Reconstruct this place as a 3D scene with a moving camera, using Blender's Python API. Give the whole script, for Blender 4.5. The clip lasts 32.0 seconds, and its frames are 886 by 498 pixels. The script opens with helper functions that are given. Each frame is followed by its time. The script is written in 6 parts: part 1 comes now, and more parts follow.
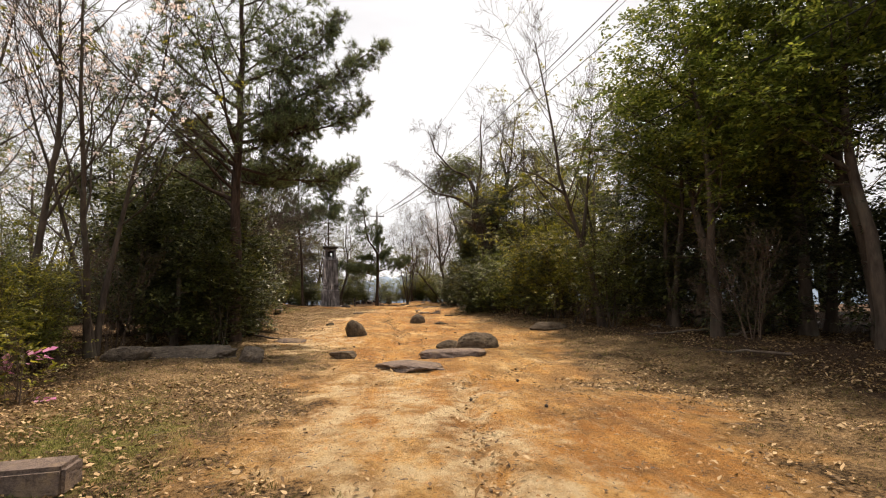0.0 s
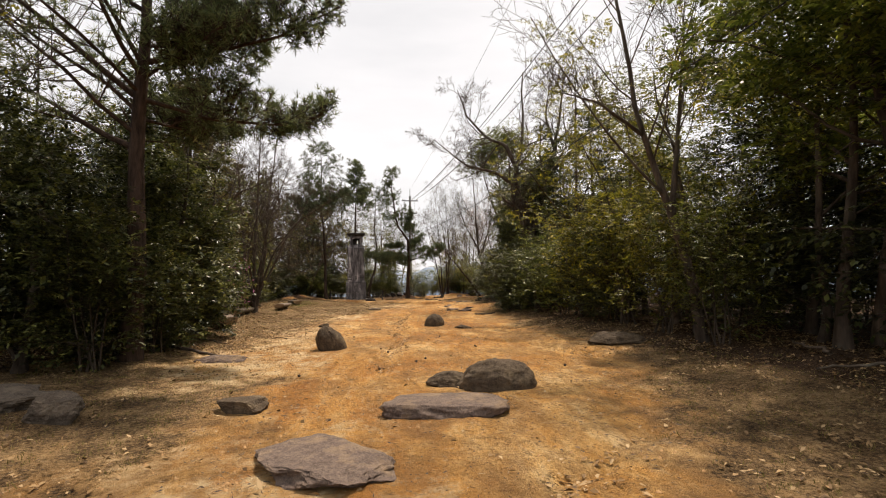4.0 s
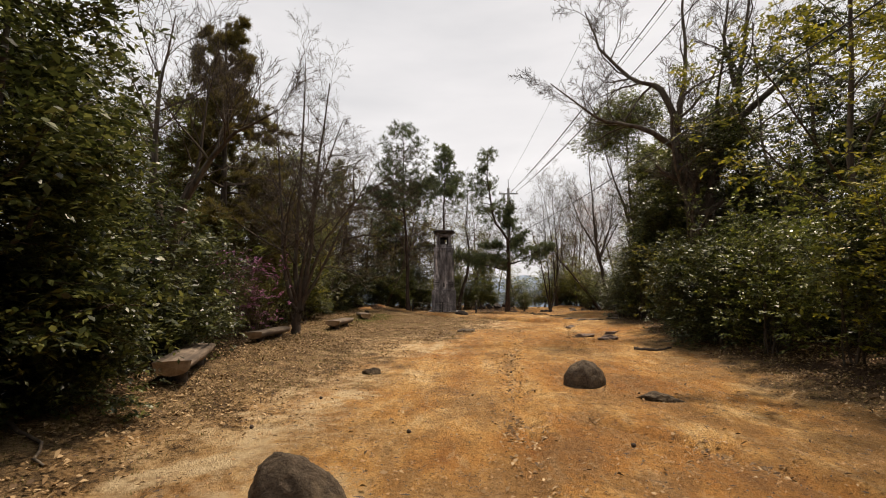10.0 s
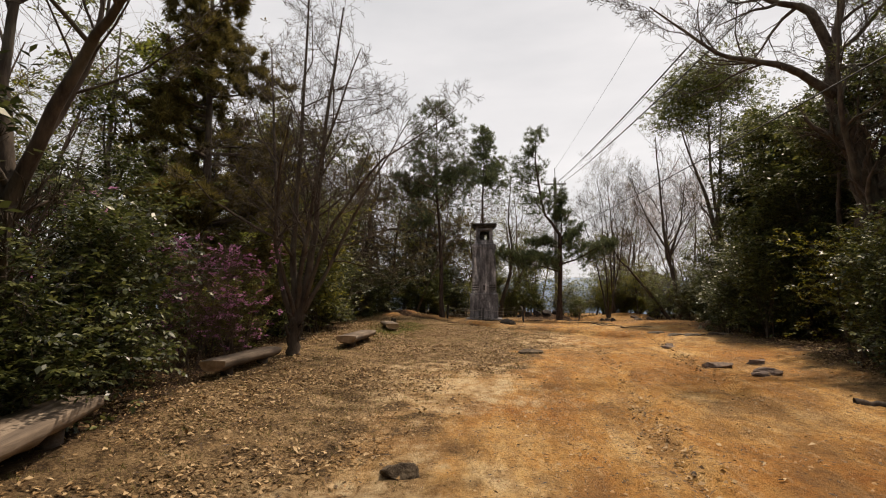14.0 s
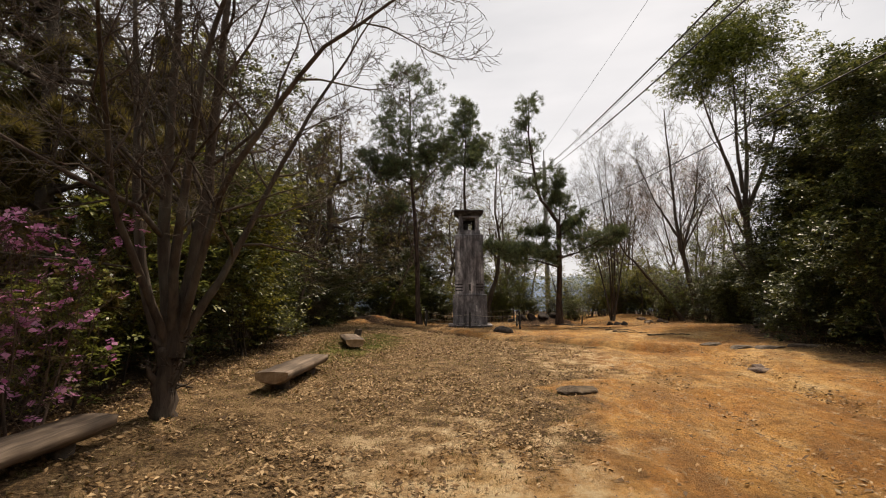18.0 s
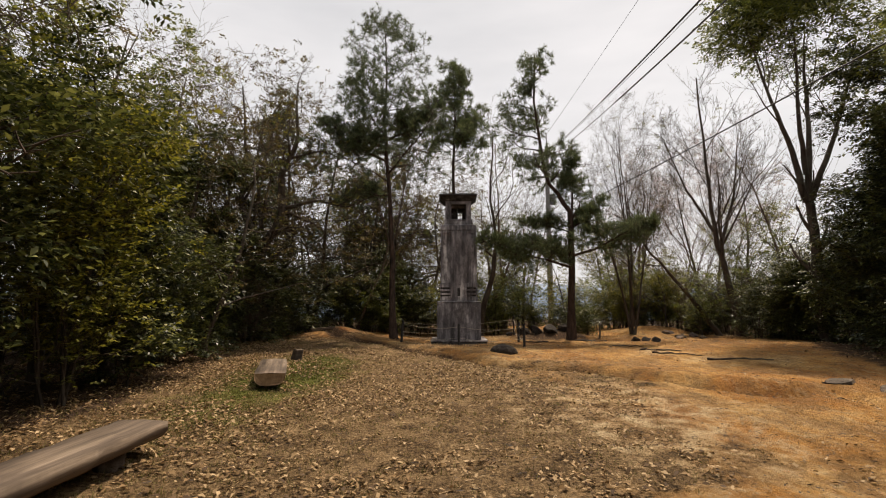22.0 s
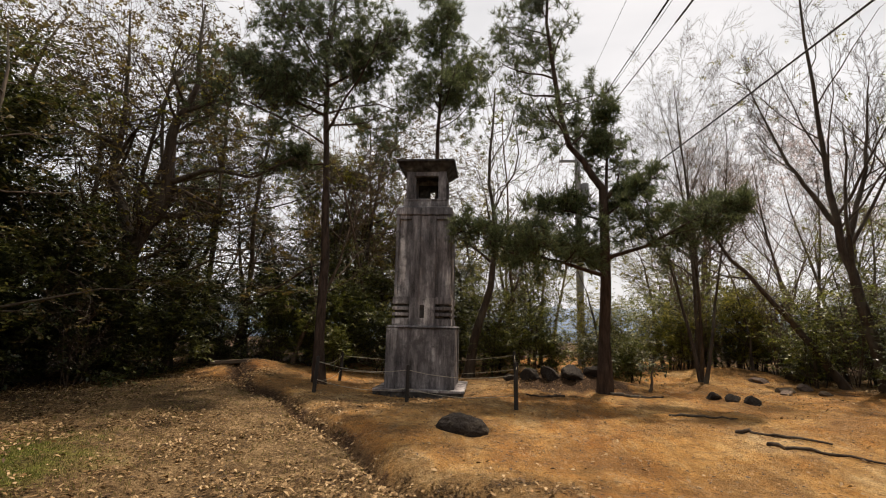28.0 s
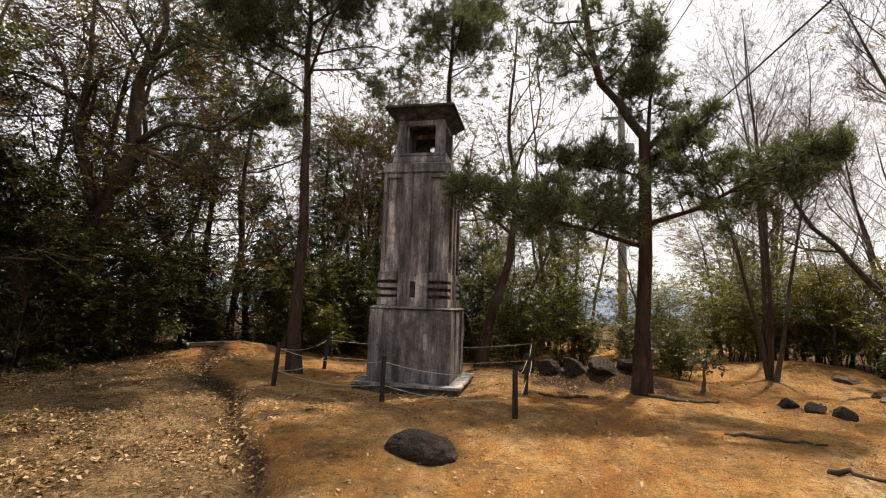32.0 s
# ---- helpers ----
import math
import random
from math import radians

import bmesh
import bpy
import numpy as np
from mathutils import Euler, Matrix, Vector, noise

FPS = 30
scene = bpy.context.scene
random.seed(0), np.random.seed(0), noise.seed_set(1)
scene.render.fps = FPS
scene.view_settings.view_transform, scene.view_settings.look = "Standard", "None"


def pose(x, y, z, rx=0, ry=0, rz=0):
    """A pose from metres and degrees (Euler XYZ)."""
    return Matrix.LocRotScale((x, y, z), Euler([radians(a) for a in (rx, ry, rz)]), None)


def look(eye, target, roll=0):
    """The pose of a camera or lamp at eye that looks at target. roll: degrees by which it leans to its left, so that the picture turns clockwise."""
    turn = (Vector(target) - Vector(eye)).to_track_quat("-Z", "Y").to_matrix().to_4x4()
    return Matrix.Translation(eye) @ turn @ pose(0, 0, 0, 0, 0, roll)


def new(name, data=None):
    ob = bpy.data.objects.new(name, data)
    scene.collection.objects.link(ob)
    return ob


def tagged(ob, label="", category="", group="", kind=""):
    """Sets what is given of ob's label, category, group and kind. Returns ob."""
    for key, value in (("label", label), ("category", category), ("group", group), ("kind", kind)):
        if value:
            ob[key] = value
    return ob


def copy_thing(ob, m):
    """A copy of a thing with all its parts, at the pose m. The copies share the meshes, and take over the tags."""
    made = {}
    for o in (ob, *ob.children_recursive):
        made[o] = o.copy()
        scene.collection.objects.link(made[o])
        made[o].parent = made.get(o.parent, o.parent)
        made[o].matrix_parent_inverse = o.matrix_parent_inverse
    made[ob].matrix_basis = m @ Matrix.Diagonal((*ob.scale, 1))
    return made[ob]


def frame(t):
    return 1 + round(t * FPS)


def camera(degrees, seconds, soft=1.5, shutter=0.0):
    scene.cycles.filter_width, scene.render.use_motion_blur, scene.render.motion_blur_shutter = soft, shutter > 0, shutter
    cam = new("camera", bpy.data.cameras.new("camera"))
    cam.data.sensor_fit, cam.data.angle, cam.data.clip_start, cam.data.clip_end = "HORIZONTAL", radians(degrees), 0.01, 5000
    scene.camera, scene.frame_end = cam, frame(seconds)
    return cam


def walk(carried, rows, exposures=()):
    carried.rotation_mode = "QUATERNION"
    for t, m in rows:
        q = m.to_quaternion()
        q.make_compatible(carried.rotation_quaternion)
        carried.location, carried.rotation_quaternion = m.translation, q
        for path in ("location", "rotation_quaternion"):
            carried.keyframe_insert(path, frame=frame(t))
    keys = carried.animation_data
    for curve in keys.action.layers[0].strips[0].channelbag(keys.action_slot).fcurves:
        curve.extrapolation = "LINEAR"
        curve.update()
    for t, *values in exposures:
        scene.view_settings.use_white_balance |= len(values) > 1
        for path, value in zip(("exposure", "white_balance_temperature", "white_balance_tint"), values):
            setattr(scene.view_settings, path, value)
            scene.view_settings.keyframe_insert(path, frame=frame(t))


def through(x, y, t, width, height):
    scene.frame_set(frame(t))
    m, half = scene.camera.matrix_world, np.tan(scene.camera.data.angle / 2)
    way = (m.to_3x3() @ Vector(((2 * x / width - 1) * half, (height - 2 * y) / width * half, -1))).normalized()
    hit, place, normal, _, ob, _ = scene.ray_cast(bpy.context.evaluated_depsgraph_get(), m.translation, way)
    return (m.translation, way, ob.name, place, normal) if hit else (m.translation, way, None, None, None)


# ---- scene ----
cam = camera(84.5, 32.0, soft=1.1)
METRES, EYE, TILT, LEAN, TURN = 38.5, 1.5, 0.0, 1.8, -14.1
ROWS = [
    (0.0, 0.0, 0.0, 0.0, -0.06, 5.42, -0.66),
    (0.5, 0.0023, 0.0174, 0.0006, 0.36, 4.91, -0.66),
    (1.0, 0.0051, 0.0339, 0.001, 0.79, 4.7, -0.62),
    (1.5, 0.0095, 0.0499, 0.0018, 1.26, 4.55, -0.64),
    (2.0, 0.013, 0.0656, 0.0024, 2.08, 4.52, -0.65),
    (2.5, 0.0168, 0.0829, 0.0031, 2.7, 4.17, -0.72),
    (3.0, 0.0182, 0.1006, 0.0028, 3.37, 3.83, -0.74),
    (3.5, 0.0197, 0.1183, 0.003, 4.36, 4.03, -0.79),
    (5.5, 0.0107, 0.1898, 0.0031, 8.91, 4.57, -1.24),
    (6.0, 0.0082, 0.2072, 0.0036, 10.4, 4.46, -1.33),
    (6.5, 0.0054, 0.2262, 0.0033, 11.93, 3.88, -1.4),
    (7.0, -0.0001, 0.2434, 0.0035, 12.99, 3.43, -1.45),
    (7.5, -0.0059, 0.2595, 0.0034, 13.55, 3.16, -1.53),
    (8.0, -0.0118, 0.2759, 0.003, 14.13, 3.25, -1.52),
    (8.5, -0.0178, 0.2926, 0.0033, 14.62, 3.88, -1.52),
    (9.0, -0.0215, 0.3094, 0.0046, 14.92, 4.21, -1.57),
    (9.5, -0.0243, 0.3268, 0.0055, 15.57, 4.43, -1.57),
    (10.0, -0.0275, 0.3438, 0.0058, 16.27, 4.95, -1.63),
    (10.5, -0.0315, 0.3603, 0.0067, 17.0, 5.27, -1.69),
    (11.0, -0.0356, 0.3776, 0.0067, 17.62, 5.27, -1.81),
    (11.5, -0.0411, 0.3938, 0.0061, 18.05, 5.02, -1.86),
    (12.0, -0.0473, 0.4103, 0.0058, 18.46, 5.14, -1.94),
    (12.5, -0.0557, 0.4241, 0.0074, 19.05, 5.26, -2.13),
    (13.0, -0.063, 0.4371, 0.0073, 19.61, 5.11, -2.24),
    (13.5, -0.0729, 0.4493, 0.007, 19.61, 5.17, -2.23),
    (15.5, -0.1051, 0.5088, 0.0078, 17.94, 5.01, -1.37),
    (16.0, -0.1123, 0.5238, 0.008, 17.3, 5.05, -1.3),
    (16.5, -0.1188, 0.5391, 0.008, 17.03, 5.22, -1.23),
    (17.0, -0.1251, 0.5529, 0.0091, 16.76, 5.36, -1.31),
    (17.5, -0.1301, 0.5681, 0.0092, 16.24, 5.23, -1.34),
    (18.0, -0.1343, 0.5841, 0.0083, 15.97, 5.26, -1.21),
    (18.5, -0.1373, 0.6019, 0.0081, 15.51, 5.33, -1.15),
    (19.0, -0.1414, 0.6188, 0.0091, 15.19, 5.22, -1.24),
    (19.5, -0.1456, 0.6359, 0.009, 14.94, 5.45, -1.31),
    (20.0, -0.1509, 0.6509, 0.0089, 14.6, 5.52, -1.37),
    (20.5, -0.1541, 0.6671, 0.0081, 14.09, 5.99, -1.41),
    (21.0, -0.1581, 0.682, 0.008, 14.15, 6.09, -1.46),
    (21.5, -0.1618, 0.6979, 0.0078, 14.11, 5.88, -1.61),
    (22.0, -0.1645, 0.7135, 0.0075, 14.6, 6.13, -1.62),
    (22.5, -0.166, 0.7291, 0.008, 14.72, 6.53, -1.68),
    (23.0, -0.1659, 0.7445, 0.0092, 14.58, 6.99, -1.86),
    (23.5, -0.1659, 0.7612, 0.0093, 15.09, 7.45, -1.82),
    (24.0, -0.1666, 0.7776, 0.0104, 15.22, 7.44, -2.01),
    (24.5, -0.1672, 0.7942, 0.0116, 15.21, 7.52, -2.09),
    (25.0, -0.1668, 0.8094, 0.0123, 15.24, 7.37, -2.24),
    (25.5, -0.167, 0.8241, 0.0122, 15.43, 7.23, -2.27),
    (27.5, -0.1595, 0.8827, 0.0127, 18.48, 8.27, -2.75),
    (28.0, -0.1567, 0.8984, 0.0124, 19.4, 8.3, -2.92),
    (28.5, -0.1538, 0.9122, 0.0131, 20.71, 8.14, -3.09),
    (29.0, -0.1525, 0.9261, 0.0138, 21.51, 7.54, -3.27),
    (29.5, -0.1505, 0.9388, 0.0137, 22.26, 6.81, -3.45),
    (30.0, -0.1507, 0.9498, 0.0137, 23.11, 6.18, -3.6),
    (30.5, -0.1497, 0.9568, 0.014, 23.7, 5.92, -3.7),
    (31.0, -0.1497, 0.9594, 0.0144, 24.13, 5.78, -3.7),
    (31.5, -0.1497, 0.9608, 0.0144, 24.68, 5.65, -3.67),
    (32.0, -0.1501, 0.9619, 0.0145, 25.16, 5.56, -3.55),
]
walk(cam, [(t, pose(0, 0, EYE, TILT, LEAN, TURN) @ pose(METRES * x, METRES * y, METRES * z, 90 + pitch, roll, yaw)) for t, x, y, z, yaw, pitch, roll in ROWS],
     exposures=[(t, stops, 7150, 13) for t, stops in ((0.0, 0.33), (6.0, 0.14), (9.0, 0.06), (12.0, -0.08), (13.5, -0.05), (16.0, 0.02), (21.0, 0.02), (25.0, -0.1), (28.0, 0.1), (30.0, 0.36), (32.0, 0.5))])

# ---- world, sun and exposure ----
SUN_AZ, SUN_EL = 30.0, 63.0            # degrees: to the right of the way ahead, above the horizon
world = bpy.data.worlds.new("overcast_sky")
scene.world = world
world.use_nodes = True
wn, wl = world.node_tree.nodes, world.node_tree.links
sky = wn.new("ShaderNodeTexSky")
sky.sky_type, sky.sun_disc = "NISHITA", False
sky.sun_elevation, sky.sun_rotation = radians(SUN_EL), radians(SUN_AZ)
sky.dust_density, sky.air_density = 4.0, 1.2
scale_sky = wn.new("ShaderNodeVectorMath")
scale_sky.operation = "SCALE"
scale_sky.inputs["Scale"].default_value = 0.11
cloud_map = wn.new("ShaderNodeTexCoord")
cloud_stretch = wn.new("ShaderNodeMapping")
cloud_stretch.inputs["Scale"].default_value = (1.0, 1.6, 4.0)
cloud_noise = wn.new("ShaderNodeTexNoise")
cloud_noise.inputs["Scale"].default_value = 1.6
cloud_noise.inputs["Detail"].default_value = 5.0
cloud_ramp = wn.new("ShaderNodeValToRGB")
cloud_ramp.color_ramp.elements[0].position, cloud_ramp.color_ramp.elements[0].color = 0.30, (0.70, 0.74, 0.80, 1)
cloud_ramp.color_ramp.elements[1].position, cloud_ramp.color_ramp.elements[1].color = 0.66, (0.94, 0.97, 1.03, 1)
cloud_mix = wn.new("ShaderNodeMix")
cloud_mix.data_type = "RGBA"
cloud_mix.inputs["Factor"].default_value = 0.9
wl.new(sky.outputs[0], scale_sky.inputs[0])
wl.new(cloud_map.outputs["Generated"], cloud_stretch.inputs[0])
wl.new(cloud_stretch.outputs[0], cloud_noise.inputs["Vector"])
wl.new(cloud_noise.outputs[0], cloud_ramp.inputs[0])
wl.new(scale_sky.outputs[0], cloud_mix.inputs["A"])
wl.new(cloud_ramp.outputs[0], cloud_mix.inputs["B"])
wl.new(cloud_mix.outputs["Result"], wn["Background"].inputs["Color"])
wn["Background"].inputs["Strength"].default_value = 1.0

sun = new("sun", bpy.data.lights.new("sun", "SUN"))
sun.data.energy, sun.data.angle, sun.data.color = 5.0, radians(2.0), (1.0, 0.9, 0.77)
az, el = radians(SUN_AZ), radians(SUN_EL)
sun.matrix_world = look((20 * math.sin(az), 20 * math.cos(az), 30), (20 * math.sin(az) - math.sin(az) * math.cos(el), 20 * math.cos(az) - math.cos(az) * math.cos(el), 30 - math.sin(el)))


# ---- materials ----
class Nodes:
    """A small writer of node materials."""

    def __init__(self, name):
        self.mat = bpy.data.materials.new(name)
        self.mat.use_nodes = True
        self.n, self.l = self.mat.node_tree.nodes, self.mat.node_tree.links
        self.bsdf = self.n["Principled BSDF"]
        self.geo = self.n.new("ShaderNodeTexCoord")

    def put(self, socket, value):
        if isinstance(value, bpy.types.NodeSocket):
            self.l.new(value, socket)
        else:
            socket.default_value = value

    def noise(self, scale, detail=4.0, stretch=(1, 1, 1), rough=0.55, space="Object"):
        m = self.n.new("ShaderNodeMapping")
        m.inputs["Scale"].default_value = stretch
        self.l.new(self.geo.outputs[space], m.inputs[0])
        t = self.n.new("ShaderNodeTexNoise")
        t.inputs["Scale"].default_value, t.inputs["Detail"].default_value, t.inputs["Roughness"].default_value = scale, detail, rough
        self.l.new(m.outputs[0], t.inputs["Vector"])
        return t.outputs[0]

    def ramp(self, value, *stops):
        r = self.n.new("ShaderNodeValToRGB")
        e = r.color_ramp.elements
        while len(e) < len(stops):
            e.new(0.5)
        for s, (p, c) in zip(e, stops):
            s.position, s.color = p, (*c, 1) if len(c) == 3 else c
        self.l.new(value, r.inputs[0])
        return r.outputs[0]

    def mix(self, f, a, b, kind="MIX"):
        m = self.n.new("ShaderNodeMix")
        m.data_type, m.blend_type = "RGBA", kind
        for key, value in (("Factor", f), ("A", a), ("B", b)):
            if isinstance(value, tuple) and len(value) == 3:
                value = (*value, 1)
            self.put(m.inputs[key] if key == "Factor" else [s for s in m.inputs if s.name == key and s.type == "RGBA"][0], value)
        return [s for s in m.outputs if s.type == "RGBA"][0]

    def attr(self, name):
        a = self.n.new("ShaderNodeAttribute")
        a.attribute_name = name
        return a.outputs["Fac"]

    def maths(self, op, a, b=0.0):
        m = self.n.new("ShaderNodeMath")
        m.operation = op
        self.put(m.inputs[0], a), self.put(m.inputs[1], b)
        return m.outputs[0]

    def island(self):
        return self.n.new("ShaderNodeNewGeometry").outputs["Random Per Island"]

    def each(self):
        return self.n.new("ShaderNodeObjectInfo").outputs["Random"]

    def done(self, colour, rough=0.8, bump=None, depth=0.02, metal=0.0, through=None, gloss=0.5):
        self.put(self.bsdf.inputs["Base Color"], (*colour, 1) if isinstance(colour, tuple) else colour)
        self.put(self.bsdf.inputs["Roughness"], rough)
        self.bsdf.inputs["Metallic"].default_value = metal
        self.bsdf.inputs["Specular IOR Level"].default_value = gloss
        if bump is not None:
            b = self.n.new("ShaderNodeBump")
            b.inputs["Distance"].default_value, b.inputs["Strength"].default_value = depth, 1.0
            self.l.new(bump, b.inputs["Height"])
            self.l.new(b.outputs[0], self.bsdf.inputs["Normal"])
        if through is not None:
            t = self.n.new("ShaderNodeBsdfTranslucent")
            self.put(t.inputs["Color"], colour)
            m = self.n.new("ShaderNodeMixShader")
            m.inputs[0].default_value = through
            self.l.new(self.bsdf.outputs[0], m.inputs[1])
            self.l.new(t.outputs[0], m.inputs[2])
            self.l.new(m.outputs[0], self.n["Material Output"].inputs[0])
        return self.mat


def leaf_material(name, dark, mid, light, rough=0.42, through=0.25, gloss=0.3):
    k = Nodes(name)
    one = k.ramp(k.island(), (0.0, dark), (0.55, mid), (1.0, light))
    far = k.ramp(k.each(), (0.0, (0.75, 0.75, 0.75)), (1.0, (1.2, 1.15, 1.0)))
    return k.done(k.mix(1.0, one, far, "MULTIPLY"), rough, through=through, gloss=gloss)


def bark_material(name, dark, light, scale=6.0, moss=0.0):
    k = Nodes(name)
    cracks = k.noise(scale, 6, (1, 1, 0.22), 0.65)
    col = k.ramp(cracks, (0.3, dark), (0.7, light))
    blot = k.noise(1.3, 3)
    col = k.mix(k.ramp(blot, (0.5, (0, 0, 0)), (0.75, (moss, moss, moss))), col, (0.22, 0.23, 0.18))
    return k.done(col, 0.9, cracks, 0.03, gloss=0.2)


def stone_material(name, dark, light, lichen=(0.3, 0.31, 0.27)):
    k = Nodes(name)
    grain = k.noise(45, 6, rough=0.75)
    broad = k.noise(9, 8, (1, 1, 1.6), 0.7)
    blot = k.noise(4, 6, rough=0.65)
    col = k.mix(k.ramp(k.mix(0.55, broad, grain), (0.36, (0, 0, 0)), (0.66, (1, 1, 1))), dark, light)
    col = k.mix(k.ramp(blot, (0.52, (0, 0, 0)), (0.68, (0.6, 0.6, 0.6))), col, lichen)
    return k.done(col, 0.88, k.mix(0.35, broad, grain), 0.05, gloss=0.2)


LEAF_DARK = leaf_material("evergreen_leaf", (0.016, 0.022, 0.007), (0.05, 0.062, 0.017), (0.19, 0.2, 0.06), 0.4, 0.34, 0.42)
LEAF_MID = leaf_material("broad_leaf", (0.035, 0.045, 0.01), (0.11, 0.13, 0.025), (0.29, 0.3, 0.068), 0.38, 0.45, 0.4)
LEAF_FRESH = leaf_material("fresh_leaf", (0.045, 0.065, 0.012), (0.13, 0.165, 0.028), (0.31, 0.33, 0.065), 0.38, 0.52, 0.4)
LEAF_YELLOW = leaf_material("spring_leaf", (0.055, 0.06, 0.009), (0.165, 0.165, 0.022), (0.38, 0.34, 0.05), 0.45, 0.45)
LEAF_BROWN = leaf_material("bronze_leaf", (0.05, 0.038, 0.014), (0.105, 0.08, 0.027), (0.2, 0.155, 0.052), 0.55, 0.4)
LEAF_BLOSSOM = leaf_material("pale_blossom", (0.6, 0.47, 0.47), (0.74, 0.63, 0.62), (0.85, 0.77, 0.76), 0.7, 0.5)
LEAF_AZALEA = leaf_material("azalea_blossom", (0.44, 0.13, 0.34), (0.58, 0.25, 0.48), (0.72, 0.4, 0.6), 0.6, 0.4)
NEEDLE = leaf_material("pine_needle", (0.036, 0.052, 0.022), (0.105, 0.138, 0.058), (0.24, 0.27, 0.125), 0.45, 0.45)
NEEDLE_BROWN = leaf_material("cedar_needle", (0.075, 0.062, 0.016), (0.16, 0.13, 0.034), (0.27, 0.21, 0.06), 0.6, 0.45)
BARK_PINE = bark_material("pine_bark", (0.013, 0.009, 0.007), (0.09, 0.058, 0.042), 11)
BARK_GREY = bark_material("grey_bark", (0.04, 0.029, 0.021), (0.17, 0.128, 0.095), 7, 0.4)
BARK_DARK = bark_material("dark_bark", (0.026, 0.019, 0.014), (0.105, 0.078, 0.058), 8, 0.3)
TWIG = bark_material("twig_bark", (0.055, 0.037, 0.026), (0.18, 0.126, 0.092), 12)
STONE = stone_material("granite", (0.032, 0.023, 0.015), (0.15, 0.11, 0.075), (0.24, 0.18, 0.11))
STONE_DARK = stone_material("dark_stone", (0.014, 0.011, 0.009), (0.062, 0.05, 0.042), (0.1, 0.08, 0.06))
STONE_FLAT = stone_material("bare_rock", (0.06, 0.044, 0.038), (0.25, 0.185, 0.15), (0.33, 0.23, 0.14))
STONE_PALE = stone_material("pale_rock", (0.05, 0.041, 0.033), (0.19, 0.15, 0.115), (0.24, 0.19, 0.14))


def ground_material():
    k = Nodes("bare_earth_and_litter")
    big, mid, fine, grit = k.noise(0.35, 5), k.noise(2.2, 6, rough=0.65), k.noise(26, 6, rough=0.75), k.noise(120, 4, rough=0.7)
    streak = k.noise(1.1, 8, (1.5, 0.6, 1), 0.78)
    lanes = k.noise(3.0, 8, (1.5, 0.34, 1), 0.74)
    earth = k.ramp(k.mix(0.5, big, streak), (0.38, (0.3, 0.12, 0.03)), (0.45, (0.45, 0.205, 0.055)), (0.51, (0.55, 0.29, 0.088)), (0.57, (0.64, 0.4, 0.165)), (0.64, (0.7, 0.51, 0.28)))
    blot = k.noise(4.5, 8, rough=0.78)
    patch = k.noise(0.9, 8, (1.2, 0.8, 1), 0.74)
    earth = k.mix(k.ramp(lanes, (0.40, (0.45, 0.45, 0.45)), (0.48, (0, 0, 0))), earth, (0.3, 0.15, 0.05))
    earth = k.mix(k.ramp(lanes, (0.54, (0, 0, 0)), (0.63, (0.4, 0.4, 0.4))), earth, (0.66, 0.5, 0.29))
    earth = k.mix(k.ramp(patch, (0.47, (0, 0, 0)), (0.58, (0.7, 0.7, 0.7))), earth, (0.25, 0.135, 0.055))
    earth = k.mix(k.ramp(blot, (0.52, (0, 0, 0)), (0.63, (0.7, 0.7, 0.7))), earth, (0.19, 0.1, 0.038))
    earth = k.mix(k.ramp(fine, (0.52, (0, 0, 0)), (0.63, (0.8, 0.8, 0.8))), earth, (0.14, 0.075, 0.032))
    earth = k.mix(k.ramp(grit, (0.58, (0, 0, 0)), (0.7, (0.5, 0.5, 0.5))), earth, (0.64, 0.47, 0.27))
    earth = k.mix(k.ramp(k.noise(75, 4, rough=0.7), (0.60, (0, 0, 0)), (0.67, (0.85, 0.85, 0.85))), earth, (0.09, 0.05, 0.025))
    pale = k.mix(k.ramp(mid, (0.40, (0, 0, 0)), (0.62, (1, 1, 1))), earth, (0.6, 0.455, 0.27))
    turf = k.ramp(k.mix(0.6, mid, fine), (0.39, (0.04, 0.025, 0.013)), (0.475, (0.14, 0.088, 0.043)), (0.55, (0.29, 0.19, 0.095)), (0.65, (0.5, 0.36, 0.2)))
    green = k.mix(k.ramp(fine, (0.4, (0, 0, 0)), (0.6, (1, 1, 1))), (0.075, 0.085, 0.016), (0.2, 0.2, 0.045))
    litter = k.ramp(fine, (0.34, (0.02, 0.012, 0.007)), (0.52, (0.075, 0.043, 0.024)), (0.7, (0.2, 0.13, 0.08)))
    wob = k.maths("ADD", k.maths("MULTIPLY", k.maths("SUBTRACT", mid, 0.5), 1.7), k.maths("MULTIPLY", k.maths("SUBTRACT", fine, 0.5), 0.9))

    def edge(name, lo=0.36, hi=0.64):
        return k.ramp(k.maths("ADD", k.attr(name), wob), (lo, (0, 0, 0)), (hi, (1, 1, 1)))

    col = k.mix(edge("bare", 0.22, 0.82), turf, earth)
    col = k.mix(edge("pale", 0.35, 0.8), col, pale)
    col = k.mix(edge("green", 0.45, 0.9), col, green)
    # dead-leaf tone; along the gully it also carries painted shadow
    col = k.mix(edge("litter"), col, litter)
    relief = k.mix(0.5, k.mix(0.4, fine, grit), k.mix(0.35, k.mix(0.5, k.noise(7, 6), blot), lanes))
    return k.done(col, 0.95, relief, 0.15, gloss=0.12)


GROUND = ground_material()


